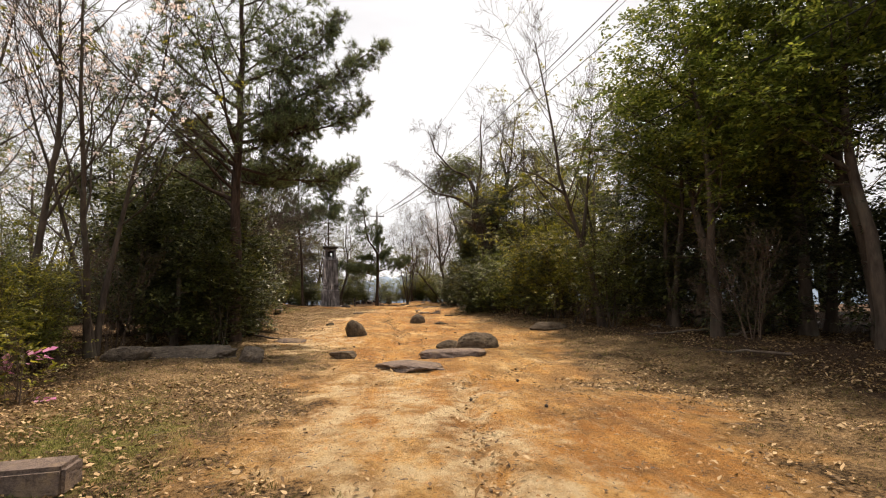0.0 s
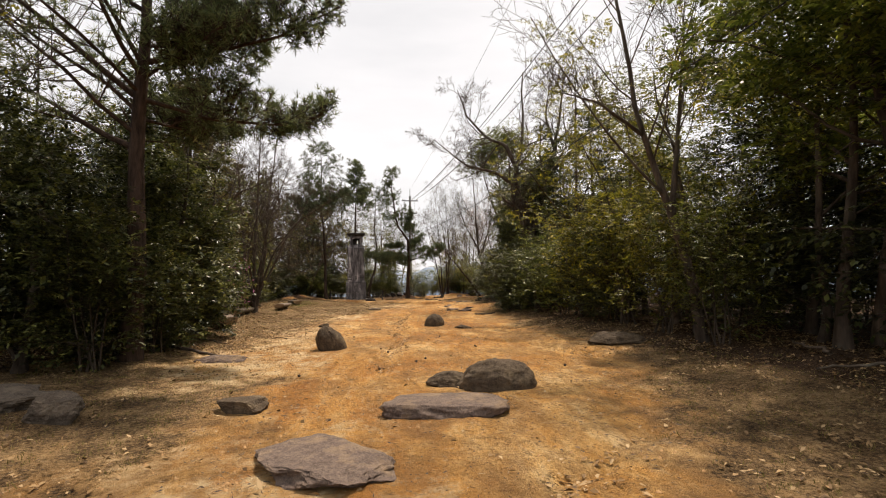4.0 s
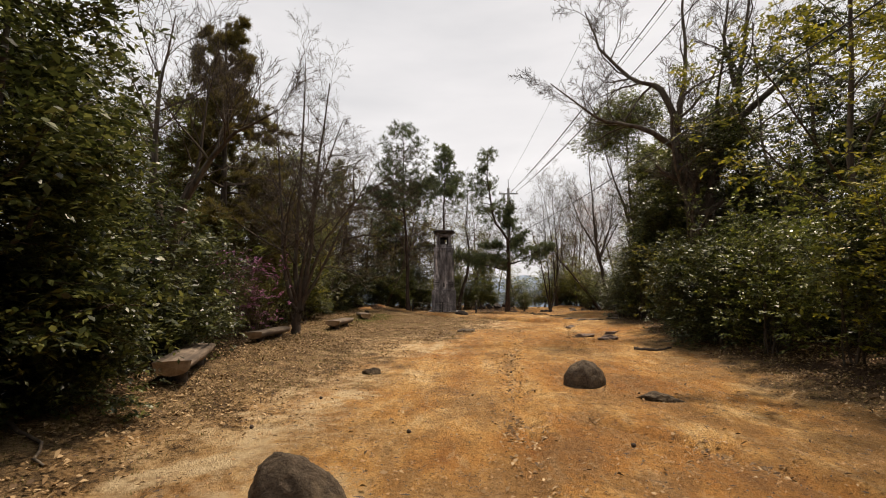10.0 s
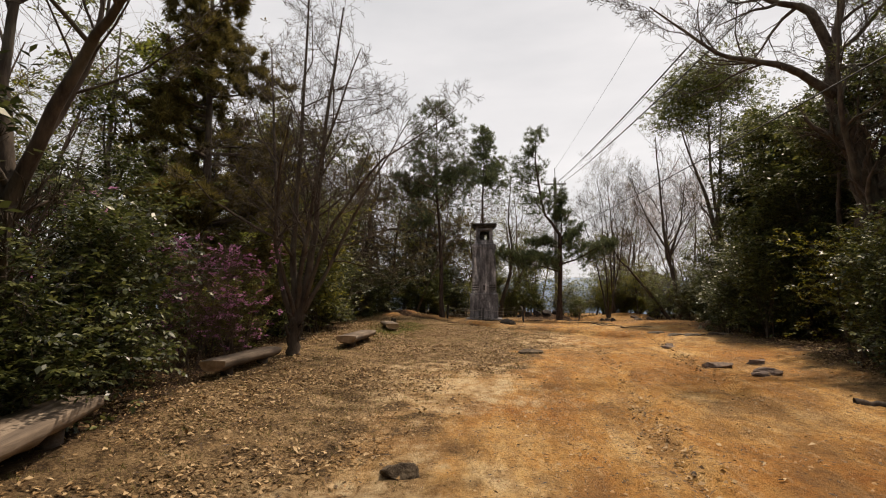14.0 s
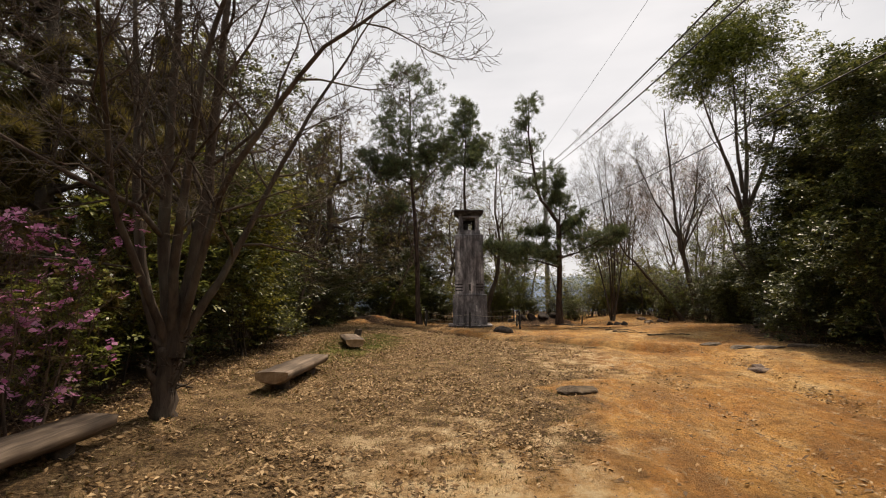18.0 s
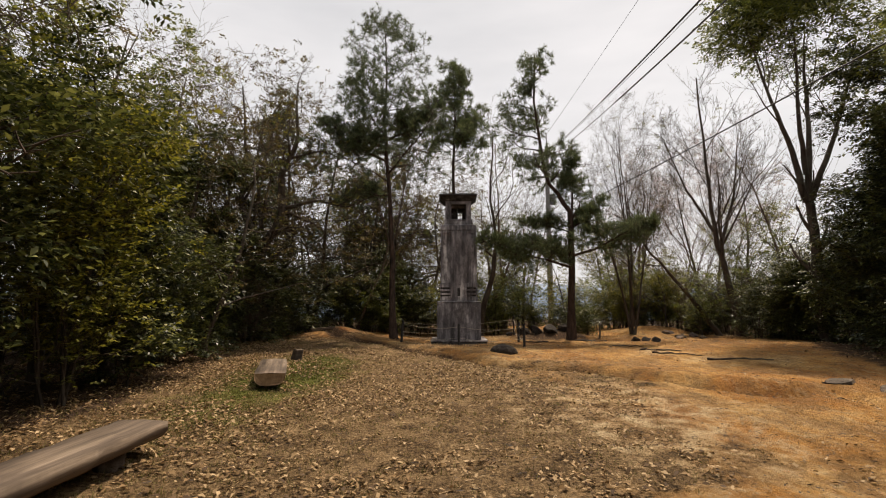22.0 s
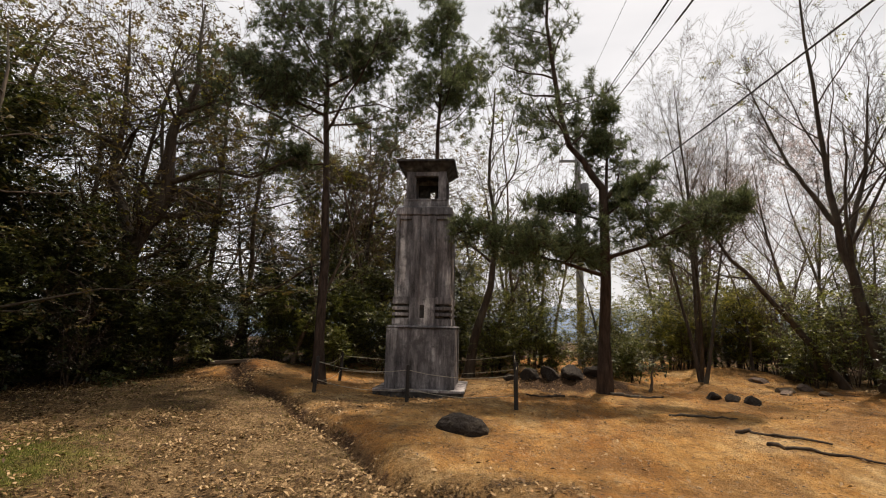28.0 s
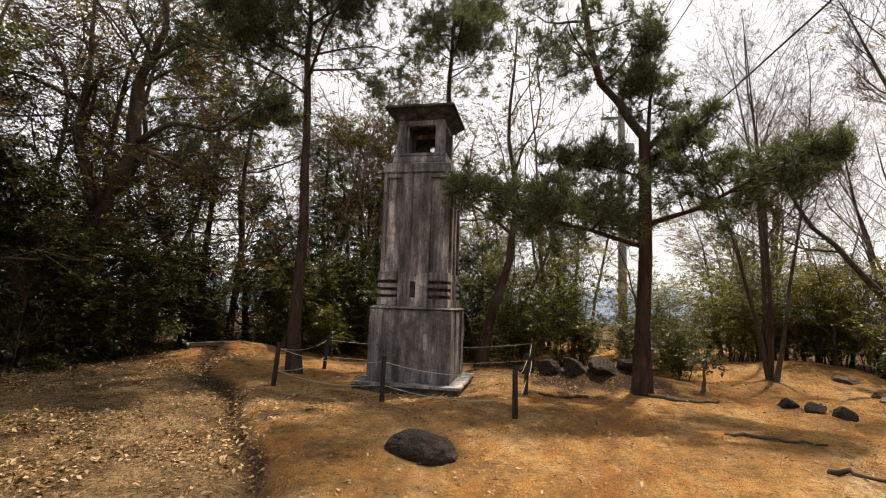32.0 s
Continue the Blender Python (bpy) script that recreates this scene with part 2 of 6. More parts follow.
def concrete_material(name, stain):
    k = Nodes(name)
    runs = k.noise(5.5, 8, (1, 1, 0.07), 0.74)
    wide = k.noise(2.6, 8, (1, 1, 0.3), 0.7)
    blot = k.noise(3.2, 8, rough=0.72)
    grain = k.noise(55, 5)
    col = k.ramp(k.mix(0.58, runs, wide), (0.41, (0.022, 0.02, 0.022)), (0.475, (0.11, 0.1, 0.106)), (0.54, (0.26, 0.24, 0.245)), (0.61, (0.68, 0.645, 0.62)))
    col = k.mix(k.ramp(blot, (0.5, (0, 0, 0)), (0.62, (0.85, 0.85, 0.85))), col, (stain, stain * 0.9, stain * 0.94))
    col = k.mix(0.2, col, k.ramp(grain, (0.3, (0.06, 0.055, 0.055)), (0.7, (0.36, 0.34, 0.32))))
    return k.done(col, 0.92, k.mix(0.5, grain, blot), 0.02, gloss=0.2)


CONCRETE = concrete_material("weathered_concrete", 0.07)
CONCRETE_PALE = concrete_material("worn_pale_concrete", 0.3)



# dark tone of slab, roof and lantern back; also the grooves' shade as colour
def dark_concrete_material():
    k = Nodes("dark_concrete_and_shade")
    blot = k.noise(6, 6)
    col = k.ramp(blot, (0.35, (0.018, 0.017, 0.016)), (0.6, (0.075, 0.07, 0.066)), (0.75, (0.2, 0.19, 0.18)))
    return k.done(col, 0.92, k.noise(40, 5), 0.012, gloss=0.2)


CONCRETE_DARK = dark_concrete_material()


def wood_material(name, dark, mid, light):
    k = Nodes(name)
    grain = k.noise(9, 6, (1, 0.05, 1), 0.65)
    blot = k.noise(1.8, 5)
    col = k.ramp(grain, (0.32, dark), (0.52, mid), (0.7, light))
    col = k.mix(k.ramp(blot, (0.45, (0, 0, 0)), (0.72, (0.65, 0.65, 0.65))), col, dark)
    return k.done(col, 0.85, grain, 0.012, gloss=0.25)


WOOD_TOP = wood_material("weathered_timber", (0.05, 0.036, 0.027), (0.16, 0.118, 0.085), (0.31, 0.24, 0.175))
WOOD_END = wood_material("cut_timber", (0.16, 0.095, 0.05), (0.27, 0.17, 0.09), (0.36, 0.25, 0.15))
WOOD_LEG = wood_material("dark_timber", (0.03, 0.023, 0.018), (0.08, 0.06, 0.046), (0.16, 0.125, 0.095))


def plain(name, colour, rough=0.6, metal=0.0, grain=30.0):
    k = Nodes(name)
    v = k.noise(grain, 4)
    return k.done(k.mix(k.ramp(v, (0.3, (0, 0, 0)), (0.7, (1, 1, 1))), tuple(c * 0.75 for c in colour), tuple(min(1, c * 1.2) for c in colour)), rough, metal=metal)


ROPE = plain("pale_rope", (0.42, 0.38, 0.3), 0.9)
POST = plain("dark_post", (0.02, 0.018, 0.017), 0.6)
POLE = plain("pole_concrete", (0.27, 0.26, 0.25), 0.85)
STEEL = plain("galvanised_steel", (0.22, 0.22, 0.22), 0.5, 0.6)
CABLE = plain("black_cable", (0.012, 0.012, 0.013), 0.6)
PORCELAIN = plain("porcelain", (0.6, 0.58, 0.55), 0.3)
# distance haze is mixed into this blue-grey hill colour
HILL = plain("far_hill_hazed", (0.19, 0.25, 0.33), 1.0, 0.0, 0.004)
LITTER = leaf_material("dead_leaf", (0.07, 0.038, 0.017), (0.25, 0.15, 0.065), (0.53, 0.38, 0.22), 0.75, 0.1)
GRASS = leaf_material("dry_grass", (0.1, 0.085, 0.02), (0.17, 0.15, 0.045), (0.3, 0.25, 0.1), 0.7, 0.2)
MOSS = leaf_material("green_grass", (0.05, 0.07, 0.012), (0.11, 0.14, 0.025), (0.2, 0.23, 0.05), 0.7, 0.25)
GRIT = plain("earth_clod", (0.32, 0.18, 0.075), 0.95)
CONE = plain("pine_cone", (0.05, 0.032, 0.02), 0.8)


# ---- plan: heights and zones of the ground ----
def lattice(x, y, seed):
    h = np.sin(x * 127.1 + y * 311.7 + seed * 74.7) * 43758.5453
    return h - np.floor(h)


def value_noise(x, y, seed=0):
    xi, yi = np.floor(x), np.floor(y)
    u, v = x - xi, y - yi
    u, v = u * u * (3 - 2 * u), v * v * (3 - 2 * v)
    a, b = lattice(xi, yi, seed), lattice(xi + 1, yi, seed)
    c, d = lattice(xi, yi + 1, seed), lattice(xi + 1, yi + 1, seed)
    return (a * (1 - u) + b * u) * (1 - v) + (c * (1 - u) + d * u) * v - 0.5


def soft(a, b, x):
    t = np.clip((x - a) / (b - a), 0, 1)
    return t * t * (3 - 2 * t)


def near_line(x, y, line):
    best = np.full(np.shape(x), 1e9)
    for (ax, ay), (bx, by) in zip(line, line[1:]):
        dx, dy = bx - ax, by - ay
        s = np.clip(((x - ax) * dx + (y - ay) * dy) / (dx * dx + dy * dy), 0, 1)
        best = np.minimum(best, np.hypot(x - ax - s * dx, y - ay - s * dy))
    return best


GULLY = [(-4.9, 49.6), (-3.6, 46.9), (-2.6, 45.4), (-1.4, 44.7), (-0.5, 43.3), (0.7, 42.0), (1.5, 40.6), (2.5, 39.8), (3.9, 39.2), (4.9, 38.0), (6.3, 36.6)]
RUT_A = [(2.2, 13.5), (2.6, 16.3), (2.9, 19.0), (3.2, 24.0), (4.0, 29.0), (4.6, 33.0)]
RUT_C = [(1.2, 3.0), (1.7, 5.5), (2.2, 7.5), (4.9, 9.5)]
RUT_D = [(5.2, 26.0), (5.9, 29.5), (6.3, 32.6), (6.75, 33.9), (6.9, 36.2)]
RUT_B = [(3.9, 19.2), (5.1, 17.6), (5.9, 16.3), (6.6, 14.0)]


def far_drop(x, y):
    return -16.0 * soft(60, 125, y) - 7.0 * soft(22, 75, x) - 7.0 * soft(20, 75, -x) - 6.0 * soft(30, 90, -y)


def past_gully(x, y):
    """One on the tower's side of the gully, nought on the other."""
    return soft(-0.12, 0.2, y - np.interp(x, [p[0] for p in GULLY], [p[1] for p in GULLY]))


def ground_z(x, y):
    x, y = np.asarray(x, float), np.asarray(y, float)
    z = np.interp(y, [-20, 0, 8, 16, 22, 30, 38, 46, 60, 90], [-0.1, 0, 0.13, 0.22, 0.28, 0.4, 0.5, 0.62, 0.65, 0.6])
    z = z + 0.25 * soft(6, 10, x) * (1 - soft(42, 48, y)) + 0.15 * soft(0.5, 3, -x) + far_drop(x, y)
    d = near_line(x, y, GULLY)
    wide = 0.22 + 0.14 * value_noise(x * 1.3, y * 1.3, 5)
    z = z - (0.13 + 0.08 * soft(0, 2, x)) * np.exp(-(d / wide) ** 2)
    z = z + 0.13 * past_gully(x, y) * np.exp(-(d / 1.3) ** 2)
    z = z + 0.07 * np.exp(-((np.hypot((x - 0.6) / 2.6, (y - 43.9) / 1.5)) ** 2))
    z = z + 0.24 * np.exp(-(np.hypot((x + 4.1) / 1.2, (y - 48.2) / 1.6) ** 2)) + 0.36 * np.exp(-(np.hypot((x - 4.9) / 1.5, (y - 48.7) / 0.8) ** 2))
    z = z + 0.3 * np.exp(-(np.hypot((x - 10.5) / 1.8, (y - 52.5) / 1.6) ** 2))
    wx, wy = x + 0.35 * value_noise(x * 1.1, y * 1.1, 31), y + 0.35 * value_noise(x * 1.1, y * 1.1, 32)
    for rut, depth in ((RUT_A, 0.09), (RUT_B, 0.1), (RUT_C, 0.07), (RUT_D, 0.08)):
        z = z - depth * np.exp(-(near_line(wx, wy, rut) / 0.16) ** 2)
    z = z - 0.13 * np.exp(-np.hypot((x - 1.0) / 1.55, (y - 47.0) / 1.45) ** 4)
    lumps = value_noise(x * 2.6, y * 1.9, 6)
    z = z + 0.05 * np.abs(lumps) * soft(-0.5, 1.5, x - np.interp(y, [0, 14, 22, 30, 40], [0, -1, 0.5, 2.5, 3.5]))
    z = z + 0.07 * value_noise(x * 0.45, y * 0.45, 1) + 0.045 * value_noise(x * 1.7, y * 1.3, 2) + 0.028 * value_noise(x * 5.1, y * 4.3, 3)
    return z


def on_ground(x, y, sink=0.0):
    return float(ground_z(x, y)) - sink


LEFT_Y = [-20, 0, 6, 9, 13, 15, 18.5, 21, 24, 26.5, 28, 31, 35, 40, 46, 52, 60]
LEFT_X = [-5, -4.6, -4.2, -4.6, -5.4, -4.4, -3.4, -3.2, -3.6, -4.4, -4.6, -4.9, -4.8, -5.6, -6.6, -7.5, -9]
RIGHT_Y = [-20, 0, 4, 7, 10, 16, 21, 26, 32, 38, 42, 47, 52, 60]
RIGHT_X = [6.5, 6.5, 7.2, 8.2, 8.6, 8.5, 8.6, 8.9, 9.6, 10.0, 11.5, 15, 18, 20]


def wood_edge(x, y):
    """How far a place lies outside the open strip, in metres; negative on the open strip."""
    return np.maximum(np.interp(y, LEFT_Y, LEFT_X) - x, x - np.interp(y, RIGHT_Y, RIGHT_X))


def zones(x, y):
    lo = np.interp(y, [-6, 3, 8, 13, 16, 21, 25, 28, 31, 34, 37, 39.5], [-0.4, -0.1, 0.0, 0.1, -0.8, -0.2, 0.7, 1.9, 2.8, 3.6, 4.2, 3.4])
    hi = np.interp(y, [-6, 3, 6, 9, 14, 20, 30, 40, 60], [2.6, 2.9, 4.0, 5.2, 6.8, 7.6, 8.4, 10.5, 13])
    side = np.minimum(x - lo, hi - x)
    bare = soft(-1.9, 1.6, side + 2.0 * value_noise(x * 0.8, y * 0.6, 61) + 1.0 * value_noise(x * 2.1, y * 1.7, 63))
    past = near_line(x, y, GULLY)
    beyond = soft(-0.4, 0.4, y - np.interp(x, [-5, -2.6, -1.4, -0.5, 0.7, 1.5, 3.9, 6.3], [48.5, 45.4, 44.7, 43.3, 42, 40.6, 39.2, 36.6]))
    bare = np.maximum(bare, beyond * soft(9.5, 7.5, np.hypot((x - 3.2) * 0.8, y - 45.5)) * (0.62 + 0.5 * value_noise(x * 0.6, y * 0.6, 62) + 0.25 * soft(4, 6.5, x)))
    bare = np.maximum(bare, np.exp(-(np.hypot((x + 4.1) / 1.4, (y - 48.0) / 1.9) ** 2)) * 1.1)
    pale = 0.75 * np.exp(-((x - 0.1) / 1.0) ** 2) * soft(12, 15, y) * soft(27, 21, y) + 0.8 * np.exp(-(np.hypot((x + 0.6) / 1.6, (y - 14.5) / 2.2) ** 2))
    pale = np.maximum(pale, 0.8 * np.exp(-(np.hypot((x - 0.6) / 1.6, (y - 27.2) / 3.2) ** 2)))
    pale = np.maximum(pale, 0.75 * soft(2.3, 0.5, np.abs(x - 1.0)) * soft(13, 7, y))
    pale = np.maximum(pale, 0.7 * np.exp(-(np.hypot((x - 3.4) / 1.8, (y - 35.5) / 3) ** 2)))
    green = 1.35 * np.exp(-(np.hypot((x + 2.6) / 1.2, (y - 38.6) / 2.4) ** 2)) + 0.75 * np.exp(-(np.hypot((x + 2.2) / 1.4, (y - 4.5) / 3.8) ** 2))
    green = green + 0.55 * np.exp(-(np.hypot((x + 2.6) / 1.2, (y - 34.5) / 2.5) ** 2))
    # the gully term is leaves plus the trench's thin shadow, painted dark
    litter = soft(-1.5, 0.2, wood_edge(x, y)) + 0.42 * soft(44, 48, y) * soft(0.42, 0.6, value_noise(x * 0.5, y * 0.5, 41) + 0.5) + (0.6 - 0.1 * soft(0, 2, x)) * np.exp(-(past / (0.24 - 0.12 * soft(0, 2, x))) ** 2)
    litter = litter + 0.9 * np.exp(-(np.hypot((x - 4.9) / 1.6, (y - 48.6) / 0.95) ** 2))
    return bare, pale, green, litter


def mesh_object(name, verts, faces, mat, parent=None, smooth=False):
    me = bpy.data.meshes.new(name)
    faces = np.asarray(faces, np.int32)
    nf, k = faces.shape
    me.vertices.add(len(verts))
    me.vertices.foreach_set("co", np.asarray(verts, np.float32).ravel())
    me.loops.add(nf * k)
    me.loops.foreach_set("vertex_index", faces.ravel())
    me.polygons.add(nf)
    me.polygons.foreach_set("loop_start", np.arange(0, nf * k, k, dtype=np.int32))
    if smooth:
        me.polygons.foreach_set("use_smooth", np.ones(nf, bool))
    me.update(calc_edges=True)
    me.materials.append(mat)
    ob = new(name, me)
    ob.parent = parent
    return ob


def part(name, bm, mat, parent=None, label=""):
    me = bpy.data.meshes.new(name)
    bm.to_mesh(me)
    bm.free()
    me.materials.append(mat)
    ob = new(name, me)
    ob.parent = parent
    if label:
        ob["label"] = label
    return ob


def thing(name, label, category, at=(0, 0, 0), group=""):
    ob = new(name)
    ob.empty_display_size = 0.2
    ob.matrix_basis = Matrix.Translation(at)
    return tagged(ob, label, category, group)


def axis_steps(lo, hi, fine, reach):
    mid = list(np.arange(lo, hi + fine / 2, fine))
    out, step, a = [], fine, hi
    while a < reach[1]:
        step *= 1.35
        a += step
        out.append(a)
    low, step, a = [], fine, lo
    while a > reach[0]:
        step *= 1.35
        a -= step
        low.append(a)
    return np.array(low[::-1] + mid + out)


gx, gy = axis_steps(-7.0, 11.5, 0.09, (-3000, 3000)), axis_steps(0, 53, 0.09, (-3000, 3000))
GX, GY = np.meshgrid(gx, gy)
GZ = ground_z(GX, GY)
idx = np.arange(GX.size).reshape(GX.shape)
ground = mesh_object("ground", np.stack([GX, GY, GZ], -1).reshape(-1, 3),
                     np.stack([idx[:-1, :-1], idx[:-1, 1:], idx[1:, 1:], idx[1:, :-1]], -1).reshape(-1, 4), GROUND, smooth=True)
tagged(ground, "orange bare earth clearing with dry turf and leaf litter", "ground", kind="structure")
for key, values in zip(("bare", "pale", "green", "litter"), zones(GX, GY)):
    layer = ground.data.attributes.new(key, "FLOAT", "POINT")
    layer.data.foreach_set("value", np.clip(values, 0, 1).astype(np.float32).ravel())


# ---- plants ----
def frame_of(d):
    d = d / (np.linalg.norm(d) + 1e-9)
    a = np.cross(d, (0.0, 0.0, 1.0)) if abs(d[2]) < 0.95 else np.cross(d, (1.0, 0.0, 0.0))
    a = a / np.linalg.norm(a)
    return d, a, np.cross(d, a)


class Wood:
    """Tapered tubes along bent lines, gathered into one mesh."""

    def __init__(self):
        self.v, self.f, self.n = [], [], 0

    def tube(self, pts, radii, sides):
        pts = np.asarray(pts, float)
        _, a, b = frame_of(pts[-1] - pts[0])
        ang = np.arange(sides) * (2 * np.pi / sides)
        ring = np.cos(ang)[:, None] * a + np.sin(ang)[:, None] * b
        self.v.append((pts[:, None] + np.asarray(radii)[:, None, None] * ring[None]).reshape(-1, 3))
        k = np.arange(len(pts) - 1)[:, None] * sides + np.arange(sides)[None]
        k2 = np.arange(len(pts) - 1)[:, None] * sides + (np.arange(sides)[None] + 1) % sides
        self.f.append(np.stack([k, k2, k2 + sides, k + sides], -1).reshape(-1, 4) + self.n)
        self.n += len(pts) * sides

    def build(self, name, mat, parent):
        if not self.v:
            return None
        return mesh_object(name, np.concatenate(self.v), np.concatenate(self.f), mat, parent, True)


def bend(rng, start, way, length, steps, wander, lift):
    pts, d = [np.array(start, float)], np.array(way, float)
    for _ in range(steps):
        d = d + rng.normal(0, wander, 3) + np.array([0, 0, lift])
        d = d / np.linalg.norm(d)
        pts.append(pts[-1] + d * length / steps)
    return np.array(pts)


def fork(rng, d, degrees):
    d, a, b = frame_of(d)
    phi, th = rng.uniform(0, 2 * np.pi), radians(degrees)
    return d * math.cos(th) + (a * math.cos(phi) + b * math.sin(phi)) * math.sin(th)


def grow(rng, wood, tips, pts, radii, level, levels, o):
    """Side shoots along a limb, and theirs in turn; the last ones are where leaves sit."""
    length = np.linalg.norm(np.diff(pts, axis=0), axis=1).sum()
    count = o["shoots"][min(level, len(o["shoots"]) - 1)]
    lo = o["clear"] if level == 0 else 0.18
    for k in range(count):
        s = lo + (1 - lo) * (k + rng.uniform(0.1, 0.9)) / count
        f = s * (len(pts) - 1)
        i = min(int(f), len(pts) - 2)
        p = pts[i] + (pts[i + 1] - pts[i]) * (f - i)
        r = (radii[i] + (radii[i + 1] - radii[i]) * (f - i)) * rng.uniform(0.34, 0.56)
        d = fork(rng, pts[i + 1] - pts[i], rng.uniform(*o["angle"]))
        if level == 0 and o.get("flat"):
            d = np.array([d[0], d[1], d[2] * 0.3 + o["flat"]])
        spread = o["spread"] if level == 0 else 0.62
        taper = 1.0 - o["cone"] * (s - lo) / (1 - lo) if level == 0 else 1.0 - 0.45 * s
        ln = length * spread * taper * rng.uniform(0.75, 1.15)
        if ln < 0.08:
            continue
        steps = o.get("steps", 5) if level == 0 else 3 if level == 1 else 2
        sub = bend(rng, p, d / np.linalg.norm(d), ln, steps, o["wander"], o["lift"])
        rr = np.linspace(max(r, o["thin"]), max(r * 0.25, o["thin"] * 0.6), steps + 1)
        wood.tube(sub, rr, o.get("sides", 6) if level == 0 else o.get("sides", 4) - 1 if level == 1 else 3)
        if level + 1 >= levels - 1:
            tips.append(sub)
        if level + 1 < levels:
            grow(rng, wood, tips, sub, rr, level + 1, levels, o)


def leaf_quads(rng, p, d, up, size, slim):
    """Pointed leaves, each folded along its rib, at p and along d."""
    d = d / (np.linalg.norm(d, axis=1)[:, None] + 1e-9)
    w = np.cross(d, up)
    w = w / (np.linalg.norm(w, axis=1)[:, None] + 1e-9)
    n = np.cross(w, d)
    ln = (size * rng.uniform(0.6, 1.3, len(p)))[:, None]
    v = np.stack([p, p + d * ln * 0.5 + w * ln * slim * 0.5 + n * ln * 0.07, p + d * ln, p + d * ln * 0.5 - w * ln * slim * 0.5 + n * ln * 0.07], 1)
    return v.reshape(-1, 3), np.arange(len(p) * 4).reshape(-1, 4)


def sprigs(rng, c, way, per, size, droop, slim):
    """Flat sprays: leaves on both sides of a short twig, nearly level."""
    n = len(c)
    way = way + rng.normal(0, 0.6, (n, 3))
    way[:, 2] = way[:, 2] * 0.35 - 0.35 * droop
    way = way / (np.linalg.norm(way, axis=1)[:, None] + 1e-9)
    up = rng.normal(0, 0.28, (n, 3)) + (0, 0, 1.0)
    side = np.cross(way, up)
    side = side / (np.linalg.norm(side, axis=1)[:, None] + 1e-9)
    k = np.tile(np.arange(per), n)
    a, s, u = np.repeat(way, per, 0), np.repeat(side, per, 0), np.repeat(up, per, 0)
    p = np.repeat(c, per, 0) + a * (k * size * 0.32)[:, None] + rng.normal(0, size * 0.08, (n * per, 3))
    d = a * 0.55 + s * np.where(k % 2, 0.85, -0.85)[:, None] * (k < per - 1)[:, None] + rng.normal(0, 0.22, (n * per, 3)) - (0, 0, 0.25 * droop)
    return leaf_quads(rng, p, d, u + rng.normal(0, 0.2, (n * per, 3)), size, slim)


def leaves(rng, tips, count, size, droop, spread, slim=0.5, per=7):
    """Sprays of leaves round the shoots."""
    lens = np.array([np.linalg.norm(t[-1] - t[0]) for t in tips])
    n = max(1, count // per)
    pick = rng.choice(len(tips), n, p=lens / lens.sum())
    allp = np.array([t[np.linspace(0, len(t) - 1, 4).round().astype(int)] for t in tips])
    s = rng.uniform(0.3, 3.0, n)
    i = np.minimum(s.astype(int), 2)
    seg = allp[pick, i + 1] - allp[pick, i]
    c = allp[pick, i] + seg * (s - i)[:, None] + rng.normal(0, spread, (n, 3)) * (1, 1, 0.6)
    return sprigs(rng, c, seg / (np.linalg.norm(seg, axis=1)[:, None] + 1e-9), per, size, droop, slim)


def clump_leaves(rng, clumps, count, size, slim=0.5):
    """Leaves over uneven round masses, thickest at their outside."""
    c, count = np.array(clumps, float), count // 6
    pick = rng.choice(len(c), count, p=c[:, 3] ** 2 / (c[:, 3] ** 2).sum())
    out = rng.normal(0, 1, (count, 3))
    out = out / np.linalg.norm(out, axis=1)[:, None]
    bump = 1 + 0.3 * np.sin(out[:, 0] * 7 + pick) * np.sin(out[:, 1] * 6 + 2 * pick) * np.cos(out[:, 2] * 5)
    far = c[pick, 3] * bump * (0.45 + 0.6 * rng.uniform(size=count) ** 0.6)
    p = c[pick, :3] + out * far[:, None] * (1, 1, 0.68)
    return sprigs(rng, p, out, 6, size, 0.3, slim)


def needles(rng, tips, tufts, per, length, width):
    """Tufts of needles along the outer half of the shoots, bent upwards."""
    lens = np.array([np.linalg.norm(t[-1] - t[0]) for t in tips])
    pick = rng.choice(len(tips), tufts, p=lens / lens.sum())
    allp = np.array([t[np.linspace(0, len(t) - 1, 4).round().astype(int)] for t in tips])
    s = 3.0 - 2.0 * rng.uniform(size=tufts) ** 1.5
    i = np.minimum(s.astype(int), 2)
    seg = allp[pick, i + 1] - allp[pick, i]
    p = allp[pick, i] + seg * (s - i)[:, None] + rng.normal(0, 0.05, (tufts, 3))
    axis = seg / (np.linalg.norm(seg, axis=1)[:, None] + 1e-9) * 0.9 + (0, 0, 0.35)
    d = np.repeat(axis, per, 0) + rng.normal(0, 0.75, (tufts * per, 3))
    d = d / np.linalg.norm(d, axis=1)[:, None]
    base = np.repeat(p, per, 0)
    w = np.cross(d, rng.normal(0, 1, (tufts * per, 3)))
    w = w / (np.linalg.norm(w, axis=1)[:, None] + 1e-9)
    ln = length * rng.uniform(0.7, 1.2, (tufts * per, 1))
    v = np.stack([base - w * width / 2, base + w * width / 2, base + d * ln], 1)
    return v.reshape(-1, 3), np.arange(tufts * per * 3).reshape(-1, 3)


